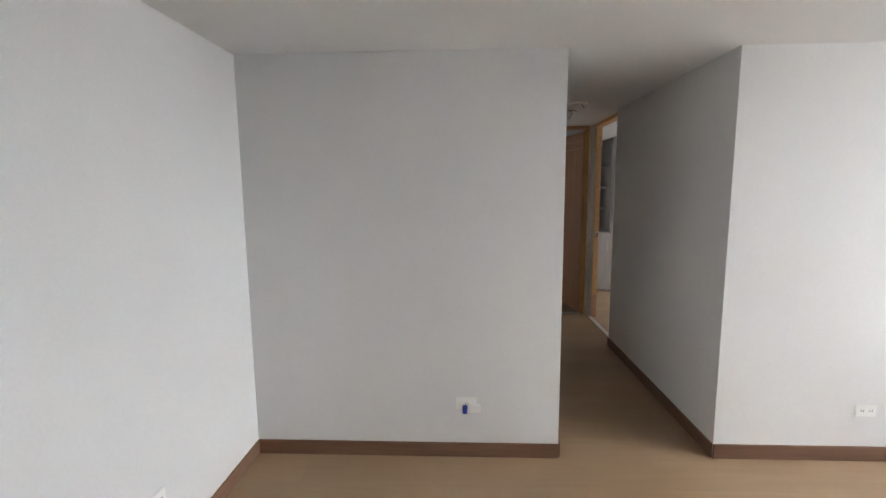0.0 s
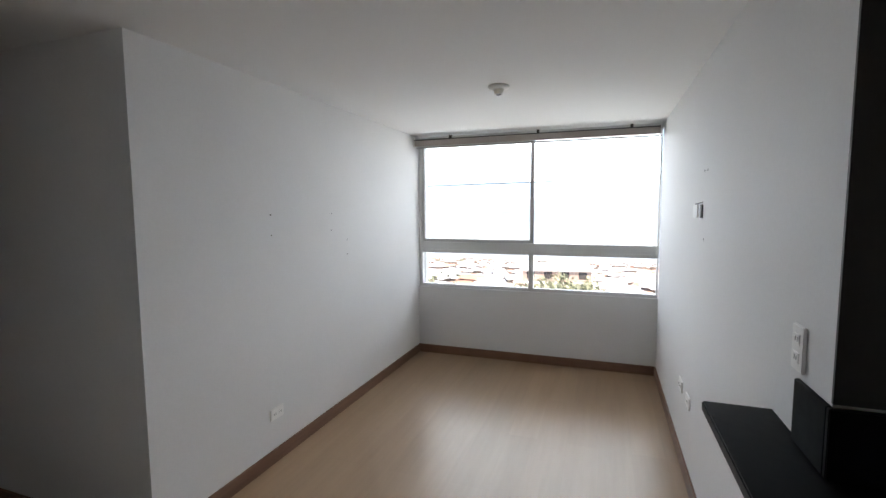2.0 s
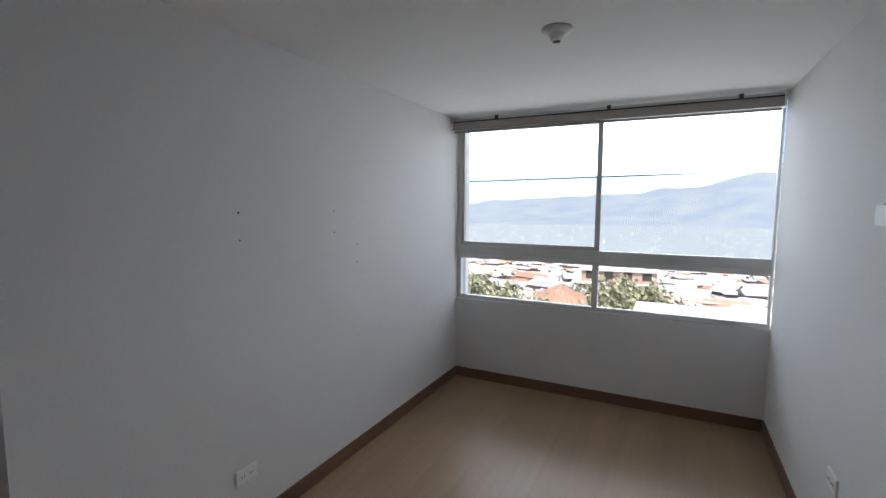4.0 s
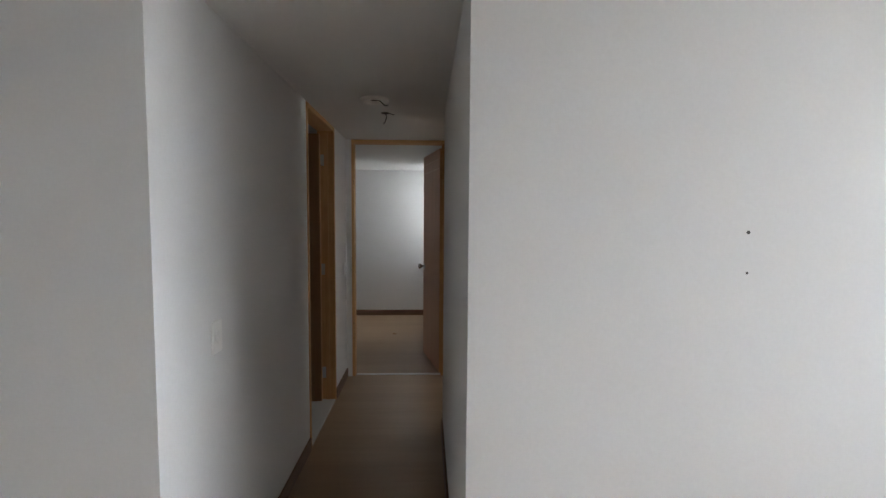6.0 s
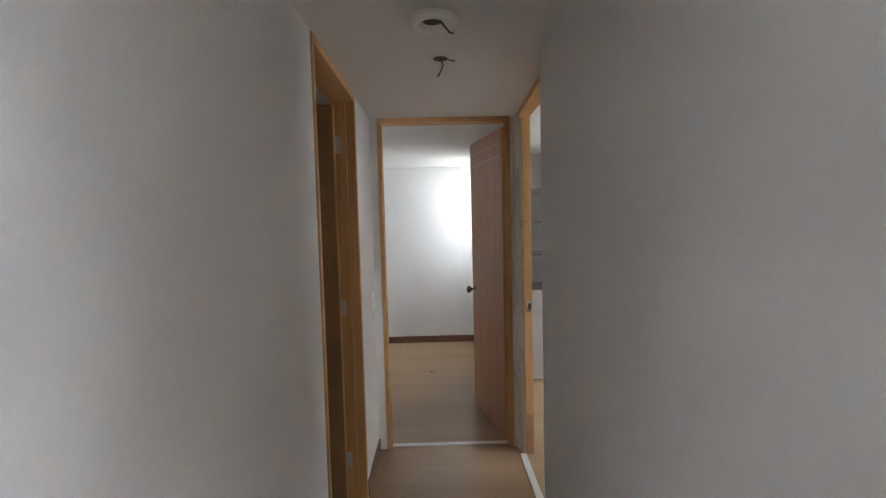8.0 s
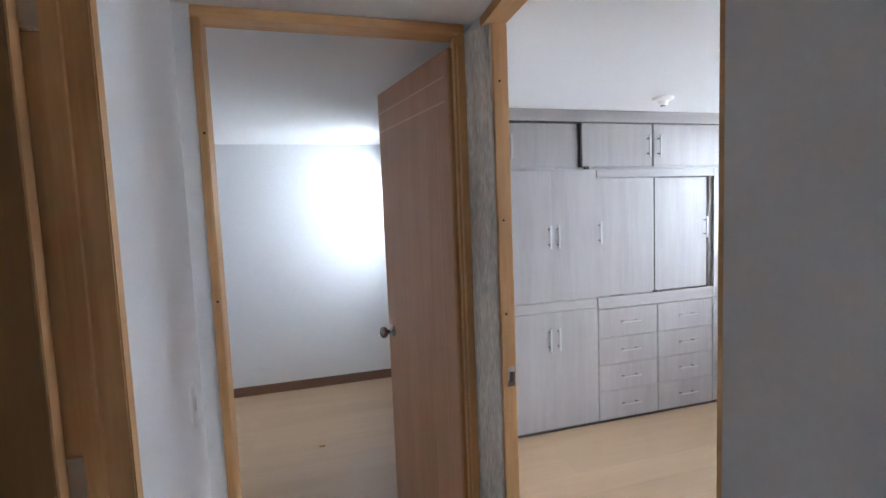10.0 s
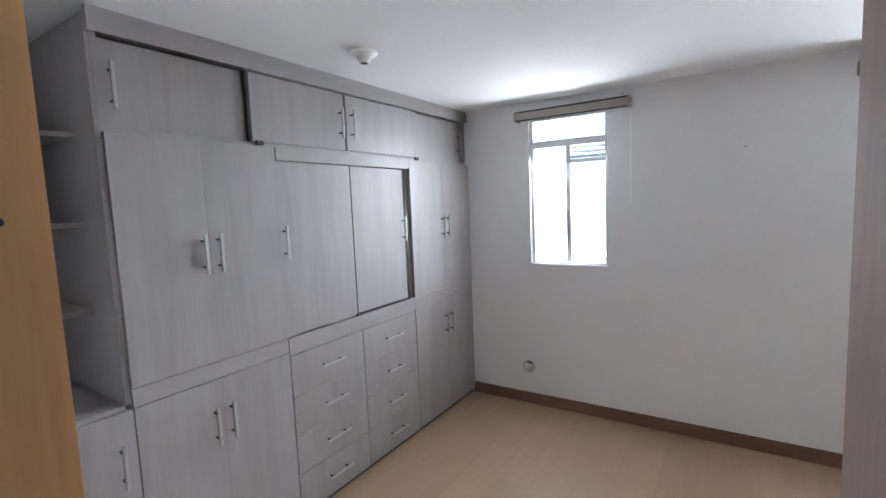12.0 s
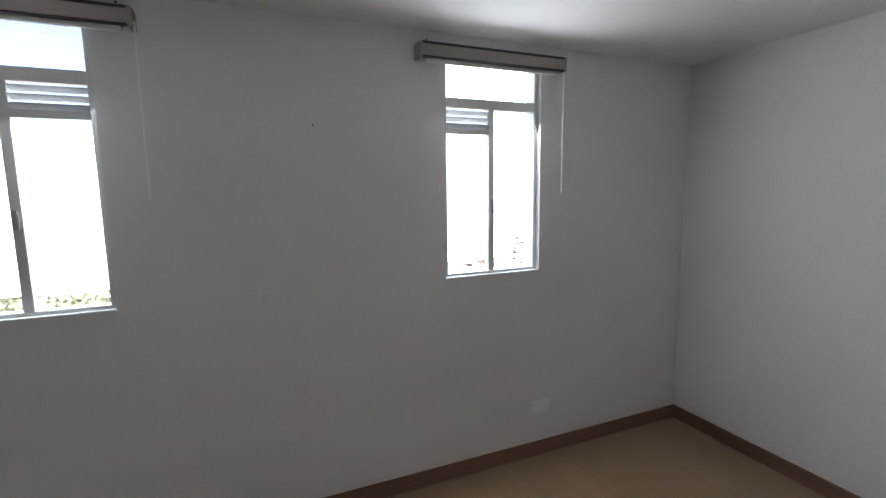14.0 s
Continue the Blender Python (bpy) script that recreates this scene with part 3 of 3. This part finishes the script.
for nm, xs, (hu, hl), zt in (("wardrobe_tower", (2.382, 2.712, 3.058), ((2.680, 2.745), (2.668, 2.738)), 0.895),
                             ("wardrobe_tower", (4.084, 4.470, 4.852), ((4.440, 4.500), (4.440, 4.505)), 0.895)):
    t = thing(nm, GREY + "wardrobe tower with two tall and two low doors", "wardrobe", group="wardrobe units")
    carcass(t, xs[0], xs[2], 0.0, 1.842)
    for i in (0, 1):
        front("door", t, xs[i] + g, xs[i + 1] - g, 0.940, 1.840, YF, 0.020, hu[i], 1.39)
        front("door", t, xs[i] + g, xs[i + 1] - g, 0.030, 0.865, YF, 0.018, hl[i], 0.680)
    front("rail", t, xs[0] + g, xs[2] - g, 0.868, 0.936, YF, 0.016, material=M_MELAX)
    front("plinth", t, xs[0] + g, xs[2] - g, 0.0, 0.028, YF + 0.012, 0.01, material=M_DARK)

t = thing("drawer_cabinet", GREY + "cabinet with eight drawers under two sliding doors", "drawer cabinet", group="wardrobe units")
carcass(t, 3.060, 4.082, 0.0, 1.842)
front("rail", t, 3.062, 4.080, 1.784, 1.840, YF - 0.004, 0.018, material=M_MELAX)
front("shelf_edge", t, 3.062, 4.080, 0.852, 0.935, YF, 0.018, material=M_MELAX)
front("plinth", t, 3.062, 4.080, 0.0, 0.022, YF + 0.012, 0.01, material=M_DARK)
zs = (0.026, 0.238, 0.436, 0.636, 0.848)
for i in range(4):
    for x0, x1 in ((3.064, 3.568), (3.574, 4.078)):
        front("drawer", t, x0 + g, x1 - g, zs[i] + 0.0025, zs[i + 1] - 0.0025, YF, 0.018, (x0 + x1) / 2, (zs[i] + zs[i + 1]) / 2 + 0.005, False)
part("divider", boxes((3.568, 3.574, YF + 0.003, 8.58, 0.016, 0.85)), M_MELA, t)
front("sliding_door", t, 3.062, 3.542, 0.944, 1.780, YF + 0.004, 0.016, 3.078, 1.40)
front("sliding_door", t, 3.567, 4.042, 0.944, 1.780, YF + 0.026, 0.016, 4.018, 1.40)
# dark strips paint the shadow where one sliding door sits back
front("edge_profile", t, 3.543, 3.566, 0.944, 1.780, YF + 0.018, 0.016, material=M_JOINT_SHADE)
front("edge_profile", t, 4.043, 4.057, 0.944, 1.780, YF + 0.026, 0.016, material=M_JOINT_SHADE)
front("stile", t, 4.058, 4.081, 0.944, 1.780, YF + 0.020, 0.016)
front("slide_stop", t, 3.528, 3.563, 0.938, 0.952, YF - 0.014, 0.012, material=M_DARK)

t = thing("overhead_cabinet", "grey melamine " + "overhead cabinet with four sliding doors under the ceiling", "cabinet", group="wardrobe units")
carcass(t, 2.382, 4.852, 1.844, 2.248)
front("rail", t, 2.366, 4.852, 2.168, 2.248, YF - 0.006, 0.018, material=M_MELAX)
front("sliding_door", t, 2.402, 2.945, 1.864, 2.164, YF + 0.040, 0.016, 2.432, 2.005)
front("sliding_door", t, 2.965, 3.538, 1.864, 2.164, YF + 0.016, 0.016, 3.500, 2.005)
front("sliding_door", t, 3.556, 4.205, 1.864, 2.164, YF + 0.016, 0.016, 3.590, 2.005)
front("sliding_door", t, 4.21, 4.800, 1.864, 2.164, YF + 0.040, 0.016, 4.772, 2.005)
# dark strips painted in for the shaded gaps between overhead doors
front("edge_profile", t, 2.950, 2.963, 1.864, 2.164, YF + 0.018, 0.016, material=M_DARK)
front("edge_profile", t, 3.540, 3.552, 1.864, 2.164, YF + 0.018, 0.016, material=M_DARK)
for x in (2.99, 4.185):
    front("slide_stop", t, x - 0.018, x + 0.018, 1.846, 1.866, YF - 0.004, 0.012, material=M_DARK)

t = thing("corner_shelf", GREY + "corner unit with open shelves over a low door", "shelf unit", group="wardrobe units")
part("side_panel", boxes((2.362, 2.380, YF - 0.004, 8.595, 0.885, 2.165)), M_MELA, t)
for z in (1.20, 1.52, 1.84):
    part("shelf", prism([(1.812, 8.34), (2.05, 8.26), (2.361, 8.20), (2.361, 8.597), (1.812, 8.597)], z, z + 0.018), M_MELAX, t)
part("top", boxes((1.812, 2.361, YF, 8.597, 0.866, 0.884)), M_MELAX, t)
part("body", boxes((1.812, 1.828, YF + 0.003, 8.595, 0, 0.865), (2.362, 2.380, YF + 0.003, 8.595, 0, 0.865), (1.828, 2.362, 8.58, 8.595, 0, 0.865)), M_MELA, t)
front("door", t, 1.814, 2.378, 0.030, 0.864, YF, 0.018, 2.325, 0.68)

# ---- ceiling lampholders ----


def lampholder(x, y, wires=False):
    t = thing("lampholder", "white bare porcelain lampholder without bulb on the ceiling", "lampholder", pose(x, y, H), "bare lampholders")
    part("base", lathe([(0.062, 0.0), (0.064, -0.006), (0.058, -0.016), (0.034, -0.022)][::-1]), M_PLASTIC, t)
    s = part("socket", lathe([(0.034, -0.022), (0.030, -0.030), (0.025, -0.046), (0.021, -0.050)][::-1]), M_PLASTIC, t)
    part("socket_mouth", lathe([(0.017, -0.0515), (0.017, -0.048)]), M_DARK, s)
    return t


lampholder(3.05, 2.547)
lampholder(3.302, 7.655)
lampholder(0.28, 8.6)
hl = thing("ceiling_box", "open ceiling junction box with a loose white ring and wires", "junction box", pose(1.205, 5.34, H))
part("box", lathe([(0.034, -0.004), (0.034, 0.0)]), M_HOLE, hl)
bm = bmesh.new()
ring = [[bm.verts.new((r * math.cos(a), r * math.sin(a), z)) for a in [2 * math.pi * i / 36 for i in range(36)]]
        for r, z in ((0.088, 0.0), (0.086, -0.012), (0.070, -0.020), (0.046, -0.017), (0.036, -0.002))]
for a, b in zip(ring, ring[1:]):
    for i in range(36):
        bm.faces.new((a[i], a[(i + 1) % 36], b[(i + 1) % 36], b[i]))
part("ring", bm, M_PLASTIC, hl, "white plastic ceiling ring")
tube([(0.02, -0.02, -0.004), (0.06, 0.02, -0.035), (0.075, 0.06, -0.022)], 0.003, "wire", M_WIRE, hl)
h2 = thing("ceiling_hole", "small ceiling hole with a dangling wire", "hole", pose(1.236, 5.716, H))
part("opening", lathe([(0.030, -0.002), (0.030, 0.0)]), M_DARK, h2)
tube([(0, 0, 0), (0.01, -0.01, -0.03), (0.0, 0.0, -0.055), (-0.012, 0.005, -0.075)], 0.003, "wire", M_WIRE, h2)
tube([(0.03, 0, -0.002), (0.055, 0.0, -0.012), (0.06, 0.01, -0.004)], 0.0025, "wire", M_WIRE, h2)

# ---- outlets and switches: each faces -y before it is turned ----


def outlet(x, y, z, turn, sockets=2, tall=False, label="white plastic double wall outlet"):
    t = thing("wall_outlet", label, "outlet", pose(x, y, z, 0, 0, turn))
    w, h = (0.036, 0.058) if tall else (0.058, 0.036)
    p = part("plate", boxes((-w, w, -0.008, 0, -h, h), bevel=0.003), M_PLASTIC, t)
    for i in range(sockets):
        o = (i - (sockets - 1) / 2) * 0.046
        cx, cz = (0, o) if tall else (o, 0)
        s = part("socket", boxes((cx - 0.017, cx + 0.017, -0.0105, -0.0075, cz - 0.014, cz + 0.014), bevel=0.0012), M_PLASTIC, t)
        for dx in (-0.006, 0.006):
            part("slot", boxes((cx + dx - 0.0012, cx + dx + 0.0012, -0.0112, -0.010, cz - 0.005, cz + 0.006)), M_DARK, s)
    return t


outlet(2.458, 3.77, 0.300, 0)
outlet(-0.98, 2.86, 0.33, 90)
outlet(3.31, 1.465, 0.445, 180, label="white plastic low wall outlet")
outlet(3.055, 1.465, 0.445, 180, 1, label="white plastic low data outlet")
outlet(1.612, 1.465, 1.172, 180, 2, True, label="white tall safety outlet above the counter")
outlet(4.86, 5.0, 0.29, -90, 0, label="blank white cover plate on the wall")
jo = outlet(0.245, 3.745, 0.325, 0, 1, label="loose white wall outlet with a hanging blue plug")
part("plug", boxes((-0.022, 0.004, -0.034, -0.011, -0.052, -0.005), bevel=0.003), M_BLUE, jo, "blue plastic connector")
part("loose_cover", boxes((0.012, 0.082, -0.022, -0.012, -0.048, 0.0), bevel=0.004), M_PLASTIC, jo)


def switch(x, y, z, turn):
    t = thing("light_switch", "white plastic rocker light switch plate", "switch", pose(x, y, z, 0, 0, turn), "light switches")
    part("plate", boxes((-0.037, 0.037, -0.008, 0, -0.06, 0.06), bevel=0.003), M_PLASTIC, t)
    part("rocker", boxes((-0.011, 0.011, -0.013, -0.0078, -0.022, 0.022), bevel=0.002), M_PLASTIC, t)


switch(0.77, 4.11, 1.093, 90)
switch(0.77, 6.68, 1.05, 90)

tv = thing("tv_outlet", "half-open white wall box with dark cable slot", "outlet", pose(3.0, 1.465, 1.50, 0, 0, 180))
part("plate", boxes((-0.14, -0.02, -0.005, 0, -0.036, 0.036), bevel=0.003), M_PLASTIC, tv)
part("open_box", boxes((0.055, 0.11, -0.004, 0, -0.034, 0.034)), M_DARK, tv)
tube([(-0.06, -0.006, 0.037), (0.02, -0.010, 0.039), (0.12, -0.004, 0.045)], 0.0025, "wire", M_WIRE, tv)
rp = thing("round_wall_box", "round open wall box with torn plaster rim", "wall box", pose(4.86, 7.545, 0.286))
part("rim", lathe([(0.047, 0.0), (0.045, -0.006), (0.036, -0.006), (0.034, -0.001)], 'X', 24), M_GREYALU, rp)
part("cover", lathe([(0.035, -0.004), (0.035, -0.0005)], 'X', 24), M_PLASTIC, rp)
part("slot", boxes((-0.0065, -0.0035, -0.03, 0.012, 0.028, 0.042)), M_DARK, rp)


def screw_hole(x, y, z, axis, r=0.006):
    t = tagged(part("screw_hole", lathe([(r, -0.0015), (r * 0.9, 0.001), (r * 0.45, 0.0018)], axis, 12), M_HOLE, None, "", pose(x, y, z)), "small grey screw hole in the wall paint", "hole", "old screw holes")
    return t


for x, z in ((2.47, 1.488), (2.472, 1.368), (3.10, 1.490), (3.10, 1.371), (3.304, 1.181), (3.306, 1.29)):
    screw_hole(x, 3.77, z, 'Y', 0.0055 if x < 2.4705 else 0.004)
for x, z in ((2.81, 1.70), (2.88, 1.70), (2.84, 1.362)):
    screw_hole(x, 1.465, z, 'Y', 0.006)
screw_hole(4.86, 6.19, 1.806, 'X', 0.004)
for y, z in ((6.86, 2.21), (5.66, 2.21)):
    screw_hole(4.86, y, z, 'X', 0.005)
sp = thing("wood_chip", "tiny dark brown wood chip on the floor", "debris", pose(1.11, 8.40, 0))
part("chip", boxes((-0.022, 0.022, -0.008, 0.008, 0, 0.010), bevel=0.003), M_LEAFD, sp)

# ---- kitchen counter ----
kc = thing("kitchen_counter", "black polished granite bar counter on a white half wall", "counter")
part("worktop", boxes((0.90, 1.785, 0.95, 1.642, 0.915, 0.945), bevel=0.004), M_BLACK, kc)
part("half_wall", boxes((0.98, 1.434, 1.37, 1.465, 0, 0.914)), M_WALL, kc, "white painted half wall")
part("upstand", boxes((1.427, 1.60, 1.466, 1.479, 0.946, 1.100), (1.411, 1.426, 1.37, 1.479, 0.946, 1.100), bevel=0.002), M_BLACK, kc, "black granite upstand")
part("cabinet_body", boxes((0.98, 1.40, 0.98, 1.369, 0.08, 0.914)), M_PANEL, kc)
# cabinet added to fill the dark kitchen; the darkness is in its colour
tc = thing("tall_cabinet", "added tall kitchen cabinet, the kitchen's darkness put into its charcoal colour", "cabinet")
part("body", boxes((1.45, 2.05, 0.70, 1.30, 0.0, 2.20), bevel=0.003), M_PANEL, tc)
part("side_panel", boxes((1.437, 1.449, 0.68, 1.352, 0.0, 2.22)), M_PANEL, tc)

# ---- outside: hillside, roofs, trees, valley ----


def slope(x, y):
    return -9.0 - 0.105 * max(0.0, x - 10) + 1.2 * noise.noise(Vector((x * 0.02, y * 0.02, 0.3)))


bm = bmesh.new()
NX, NY = 40, 40
grid = []
for i in range(NX + 1):
    d = 5.5 + (1100 - 5.5) * (i / NX) ** 2.2
    row = []
    for j in range(NY + 1):
        y = (j / NY * 2 - 1) * (60 + d * 1.6)
        row.append(bm.verts.new((d, y, slope(d, y))))
    grid.append(row)
for i in range(NX):
    for j in range(NY):
        bm.faces.new((grid[i][j], grid[i + 1][j], grid[i + 1][j + 1], grid[i][j + 1]))
structure("ground", bm, M_GROUND, "dry scrub hillside falling away below the building", "ground")

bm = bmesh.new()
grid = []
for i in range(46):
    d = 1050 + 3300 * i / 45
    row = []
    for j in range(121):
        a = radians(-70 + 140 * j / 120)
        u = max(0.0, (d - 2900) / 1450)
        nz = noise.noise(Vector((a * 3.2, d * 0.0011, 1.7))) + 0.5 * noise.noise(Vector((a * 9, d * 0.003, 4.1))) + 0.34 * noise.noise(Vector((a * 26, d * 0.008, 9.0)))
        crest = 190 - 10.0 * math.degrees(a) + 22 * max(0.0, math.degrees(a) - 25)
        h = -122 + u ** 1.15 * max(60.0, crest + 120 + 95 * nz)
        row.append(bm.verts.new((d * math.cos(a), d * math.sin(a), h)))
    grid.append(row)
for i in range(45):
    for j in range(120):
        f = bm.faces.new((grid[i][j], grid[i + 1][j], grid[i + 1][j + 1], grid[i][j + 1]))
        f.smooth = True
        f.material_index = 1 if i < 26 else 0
bd = structure("backdrop", bm, M_FAR, "mountain ridge backdrop across the valley, blue haze put into its glowing colour", "mountains")
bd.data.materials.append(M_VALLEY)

rnd = random.Random(7)
bm = bmesh.new()
for i in range(2600):
    a, d = radians(rnd.uniform(-45, 60)), rnd.uniform(1200, 2900)
    w = rnd.uniform(2, 7)
    x, y, h = d * math.cos(a), d * math.sin(a), rnd.choice((2, 2, 3, 3, 4, 5, 12)) * (1 if rnd.random() < 0.8 else 1.3)
    add_box(bm, x - w, x + w, y - w / 2, y + w / 2, -124, -122 + h)
ob = structure("backdrop_city", bm, M_FARCITY, "distant city towers, haze put into their pale glowing colour", "city")


def small_house(bm_wall, bm_roof, x, y, z, w, l, h, turn):
    c, s = math.cos(turn), math.sin(turn)

    def put(b, px, py, pz):
        return b.verts.new((x + px * c - py * s, y + px * s + py * c, z + pz))
    v = [put(bm_wall, px, py, pz) for px in (-w, w) for py in (-l, l) for pz in (-4, h)]
    for f in ((0, 1, 3, 2), (4, 6, 7, 5), (0, 4, 5, 1), (2, 3, 7, 6)):
        bm_wall.faces.new([v[i] for i in f])
    e = 0.5
    r = h + rnd.uniform(0.2, 1.0)
    o = [put(bm_roof, -w - e, -l - e, h), put(bm_roof, -w - e, l + e, h), put(bm_roof, w + e, l + e, h + 0.1), put(bm_roof, w + e, -l - e, h + 0.1),
         put(bm_roof, 0, -l - e, r), put(bm_roof, 0, l + e, r)]
    for f in ((0, 4, 5, 1), (4, 3, 2, 5), (0, 3, 4), (1, 5, 2)):
        bm_roof.faces.new([o[i] for i in f])


bw, br_, bt = bmesh.new(), bmesh.new(), bmesh.new()
for i in range(2800):
    d = 58 + 850 * rnd.random() ** 1.9
    a = radians(rnd.uniform(-40, 48))
    x, y = d * math.cos(a), d * math.sin(a)
    small_house(bw, bt if rnd.random() < 0.14 else br_, x, y, slope(x, y), rnd.uniform(1.3, 2.5), rnd.uniform(1.6, 3.2), rnd.uniform(1.5, 3.8), rnd.uniform(-0.5, 0.5))
tagged(part("hillside_house_walls", bw, M_BRICK), "crowded brick hillside houses far below", "houses", kind="stuff")
tagged(part("hillside_roofs", br_, M_SHEET), "pale corrugated roofs of the hillside houses", "roofs", kind="stuff")
tagged(part("hillside_tile_roofs", bt, M_ROOF), "terracotta roofs among the hillside houses", "roofs", kind="stuff")

# the near white flat roof
nr = thing("flat_roof_building", "low building with a bright white flat roof", "building", pose(24.5, -1.2, 0))
part("wall", boxes((-4.5, 4.5, -7.0, 4.6, -11.0, -4.2)), M_BRICK, nr)
part("roof", boxes((-4.8, 4.8, -7.3, 4.9, -4.19, -3.95), bevel=0.03), M_WHITEROOF, nr)
part("gutter", boxes((-4.95, -4.81, -7.3, 4.9, -4.2, -4.0)), M_GREYALU, nr)

# the house with the clay tile roof
th = thing("tiled_house", "brick house with a terracotta tile hip roof", "house", pose(43, 11.0, -10.6, 0, 0, 12) @ Matrix.Scale(0.79, 4))
part("wall", boxes((-3.2, 3.2, -2.6, 2.6, 0, 4.3)), M_BRICK, th)
bm = bmesh.new()
cs = [bm.verts.new(p) for p in ((-3.7, -3.1, 4.31), (3.7, -3.1, 4.31), (3.7, 3.1, 4.31), (-3.7, 3.1, 4.31), (-1.2, 0, 6.0), (1.2, 0, 6.0))]
for f in ((0, 1, 5, 4), (1, 2, 5), (2, 3, 4, 5), (3, 0, 4), (0, 3, 2, 1)):
    bm.faces.new([cs[i] for i in f])
roof = part("roof", bm, M_ROOF, th)
for k in range(13):
    y = -2.9 + k * 5.8 / 12
    top = -1.2 - 0.0 * y
    t_ = 1 - abs(y) / 3.1
    tube([(-3.72, y, 4.34), (-3.72 + 2.5 * t_, y, 4.34 + 1.69 * t_)], 0.11, "roof_tile_row", M_ROOF, roof)
part("window", boxes((-3.24, -3.2, -1.4, -0.4, 1.6, 2.8)), M_DARK, th)
part("window", boxes((-3.24, -3.2, 0.6, 1.6, 1.6, 2.8)), M_DARK, th)

bb = thing("brick_block", "large brick apartment block with terraces beyond the trees", "building", pose(88, 10.5, slope(88, 10) - 2, 0, 0, 8))
part("wall", boxes((-5, 5, -6, 6, 0, 9.6)), M_BRICK, bb)
part("roof", boxes((-5.4, 5.4, -6.4, 6.4, 9.61, 9.9)), M_SHEET, bb)
for k in range(3):
    part("terrace", boxes((-6.2, -5.01, -6.2, 6.2, 1.6 + k * 2.9, 1.85 + k * 2.9)), M_SHEET, bb)
    for yy in (-4.5, -1.5, 1.5, 4.5):
        part("window", boxes((-5.06, -5.01, yy - 0.7, yy + 0.7, 2.4 + k * 2.9, 3.7 + k * 2.9)), M_DARK, bb)


def tree(x, y, z, height, spread, seed, name="tree", label="leafy green hillside tree with an open crown", count=900):
    r = random.Random(seed)
    t = thing(name, label, "tree", pose(x, y, z), "hillside trees")
    limbs = []
    trunk = bmesh.new()

    def limb(p, q, r0, r1):
        d = (q - p).normalized()
        s = d.orthogonal().normalized()
        u = d.cross(s)
        rings = [[trunk.verts.new(c + (s * math.cos(k * 1.047) + u * math.sin(k * 1.047)) * rad) for k in range(6)] for c, rad in ((p, r0), (q, r1))]
        for k in range(6):
            trunk.faces.new((rings[0][k], rings[0][(k + 1) % 6], rings[1][(k + 1) % 6], rings[1][k]))
    top = Vector((r.uniform(-0.2, 0.2), r.uniform(-0.2, 0.2), height * 0.5))
    limb(Vector((0, 0, -0.5)), top, 0.22, 0.12)
    tips = []
    for k in range(11):
        a = k * 2.4 + r.uniform(-0.4, 0.4)
        q = top + Vector((math.cos(a) * spread * r.uniform(0.35, 0.85), math.sin(a) * spread * r.uniform(0.35, 0.85), height * r.uniform(0.05, 0.42)))
        limb(top, q, 0.08, 0.025)
        tips += [q, top.lerp(q, 0.6)]
    part("trunk", trunk, M_BARK, t)
    crown = bmesh.new()
    for k in range(count):
        c = r.choice(tips) + Vector((r.gauss(0, 1), r.gauss(0, 1), r.gauss(0, 0.7))) * spread * 0.2
        n_ = Vector((r.uniform(-1, 1), r.uniform(-1, 1), r.uniform(-0.3, 1))).normalized()
        s = n_.orthogonal().normalized() * r.uniform(0.10, 0.26)
        u = n_.cross(s)
        crown.faces.new([crown.verts.new(c + s), crown.verts.new(c + u * 0.6), crown.verts.new(c - s), crown.verts.new(c - u * 0.6)])
    part("crown", crown, M_LEAVES, t)
    return t


for k, (x, y, h, s) in enumerate(((27, 12.6, 4.6, 2.6), (28, 10.4, 4.3, 2.2), (31, 13.6, 4.6, 2.6), (34, 16.4, 4.6, 2.8), (30, 15.2, 5.0, 2.8), (33, 11.2, 4.0, 2.2), (29, 18.5, 5.0, 3.0), (46, 8.6, 6.0, 3.2), (44, 5.2, 6.4, 3.0),
                                  (47, 2.6, 6.0, 3.0), (52, 6.5, 6.0, 3.4), (41, 6.6, 5.0, 2.6))):
    tree(x, y, slope(x, y) - 0.3, h * (1.72 if x < 40 else 1.35), s * (1 if x < 40 else 0.8), 20 + k, count=1900)

# overhead cables across the view
for k, (z, sag) in enumerate(((2.75, 0.5), (2.45, 0.6), (2.35, 0.7))):
    pts = [(22 + 0.1 * k, -40 + 80 * i / 24, z + 1.2 - sag * (1 - (i / 12 - 1) ** 2) - 0.022 * (-40 + 80 * i / 24)) for i in range(25)]
    cb = tube(pts, 0.026, "power_cable", M_WIRE)
    tagged(cb, "thin black overhead power cable outside", "cable", "overhead cables")
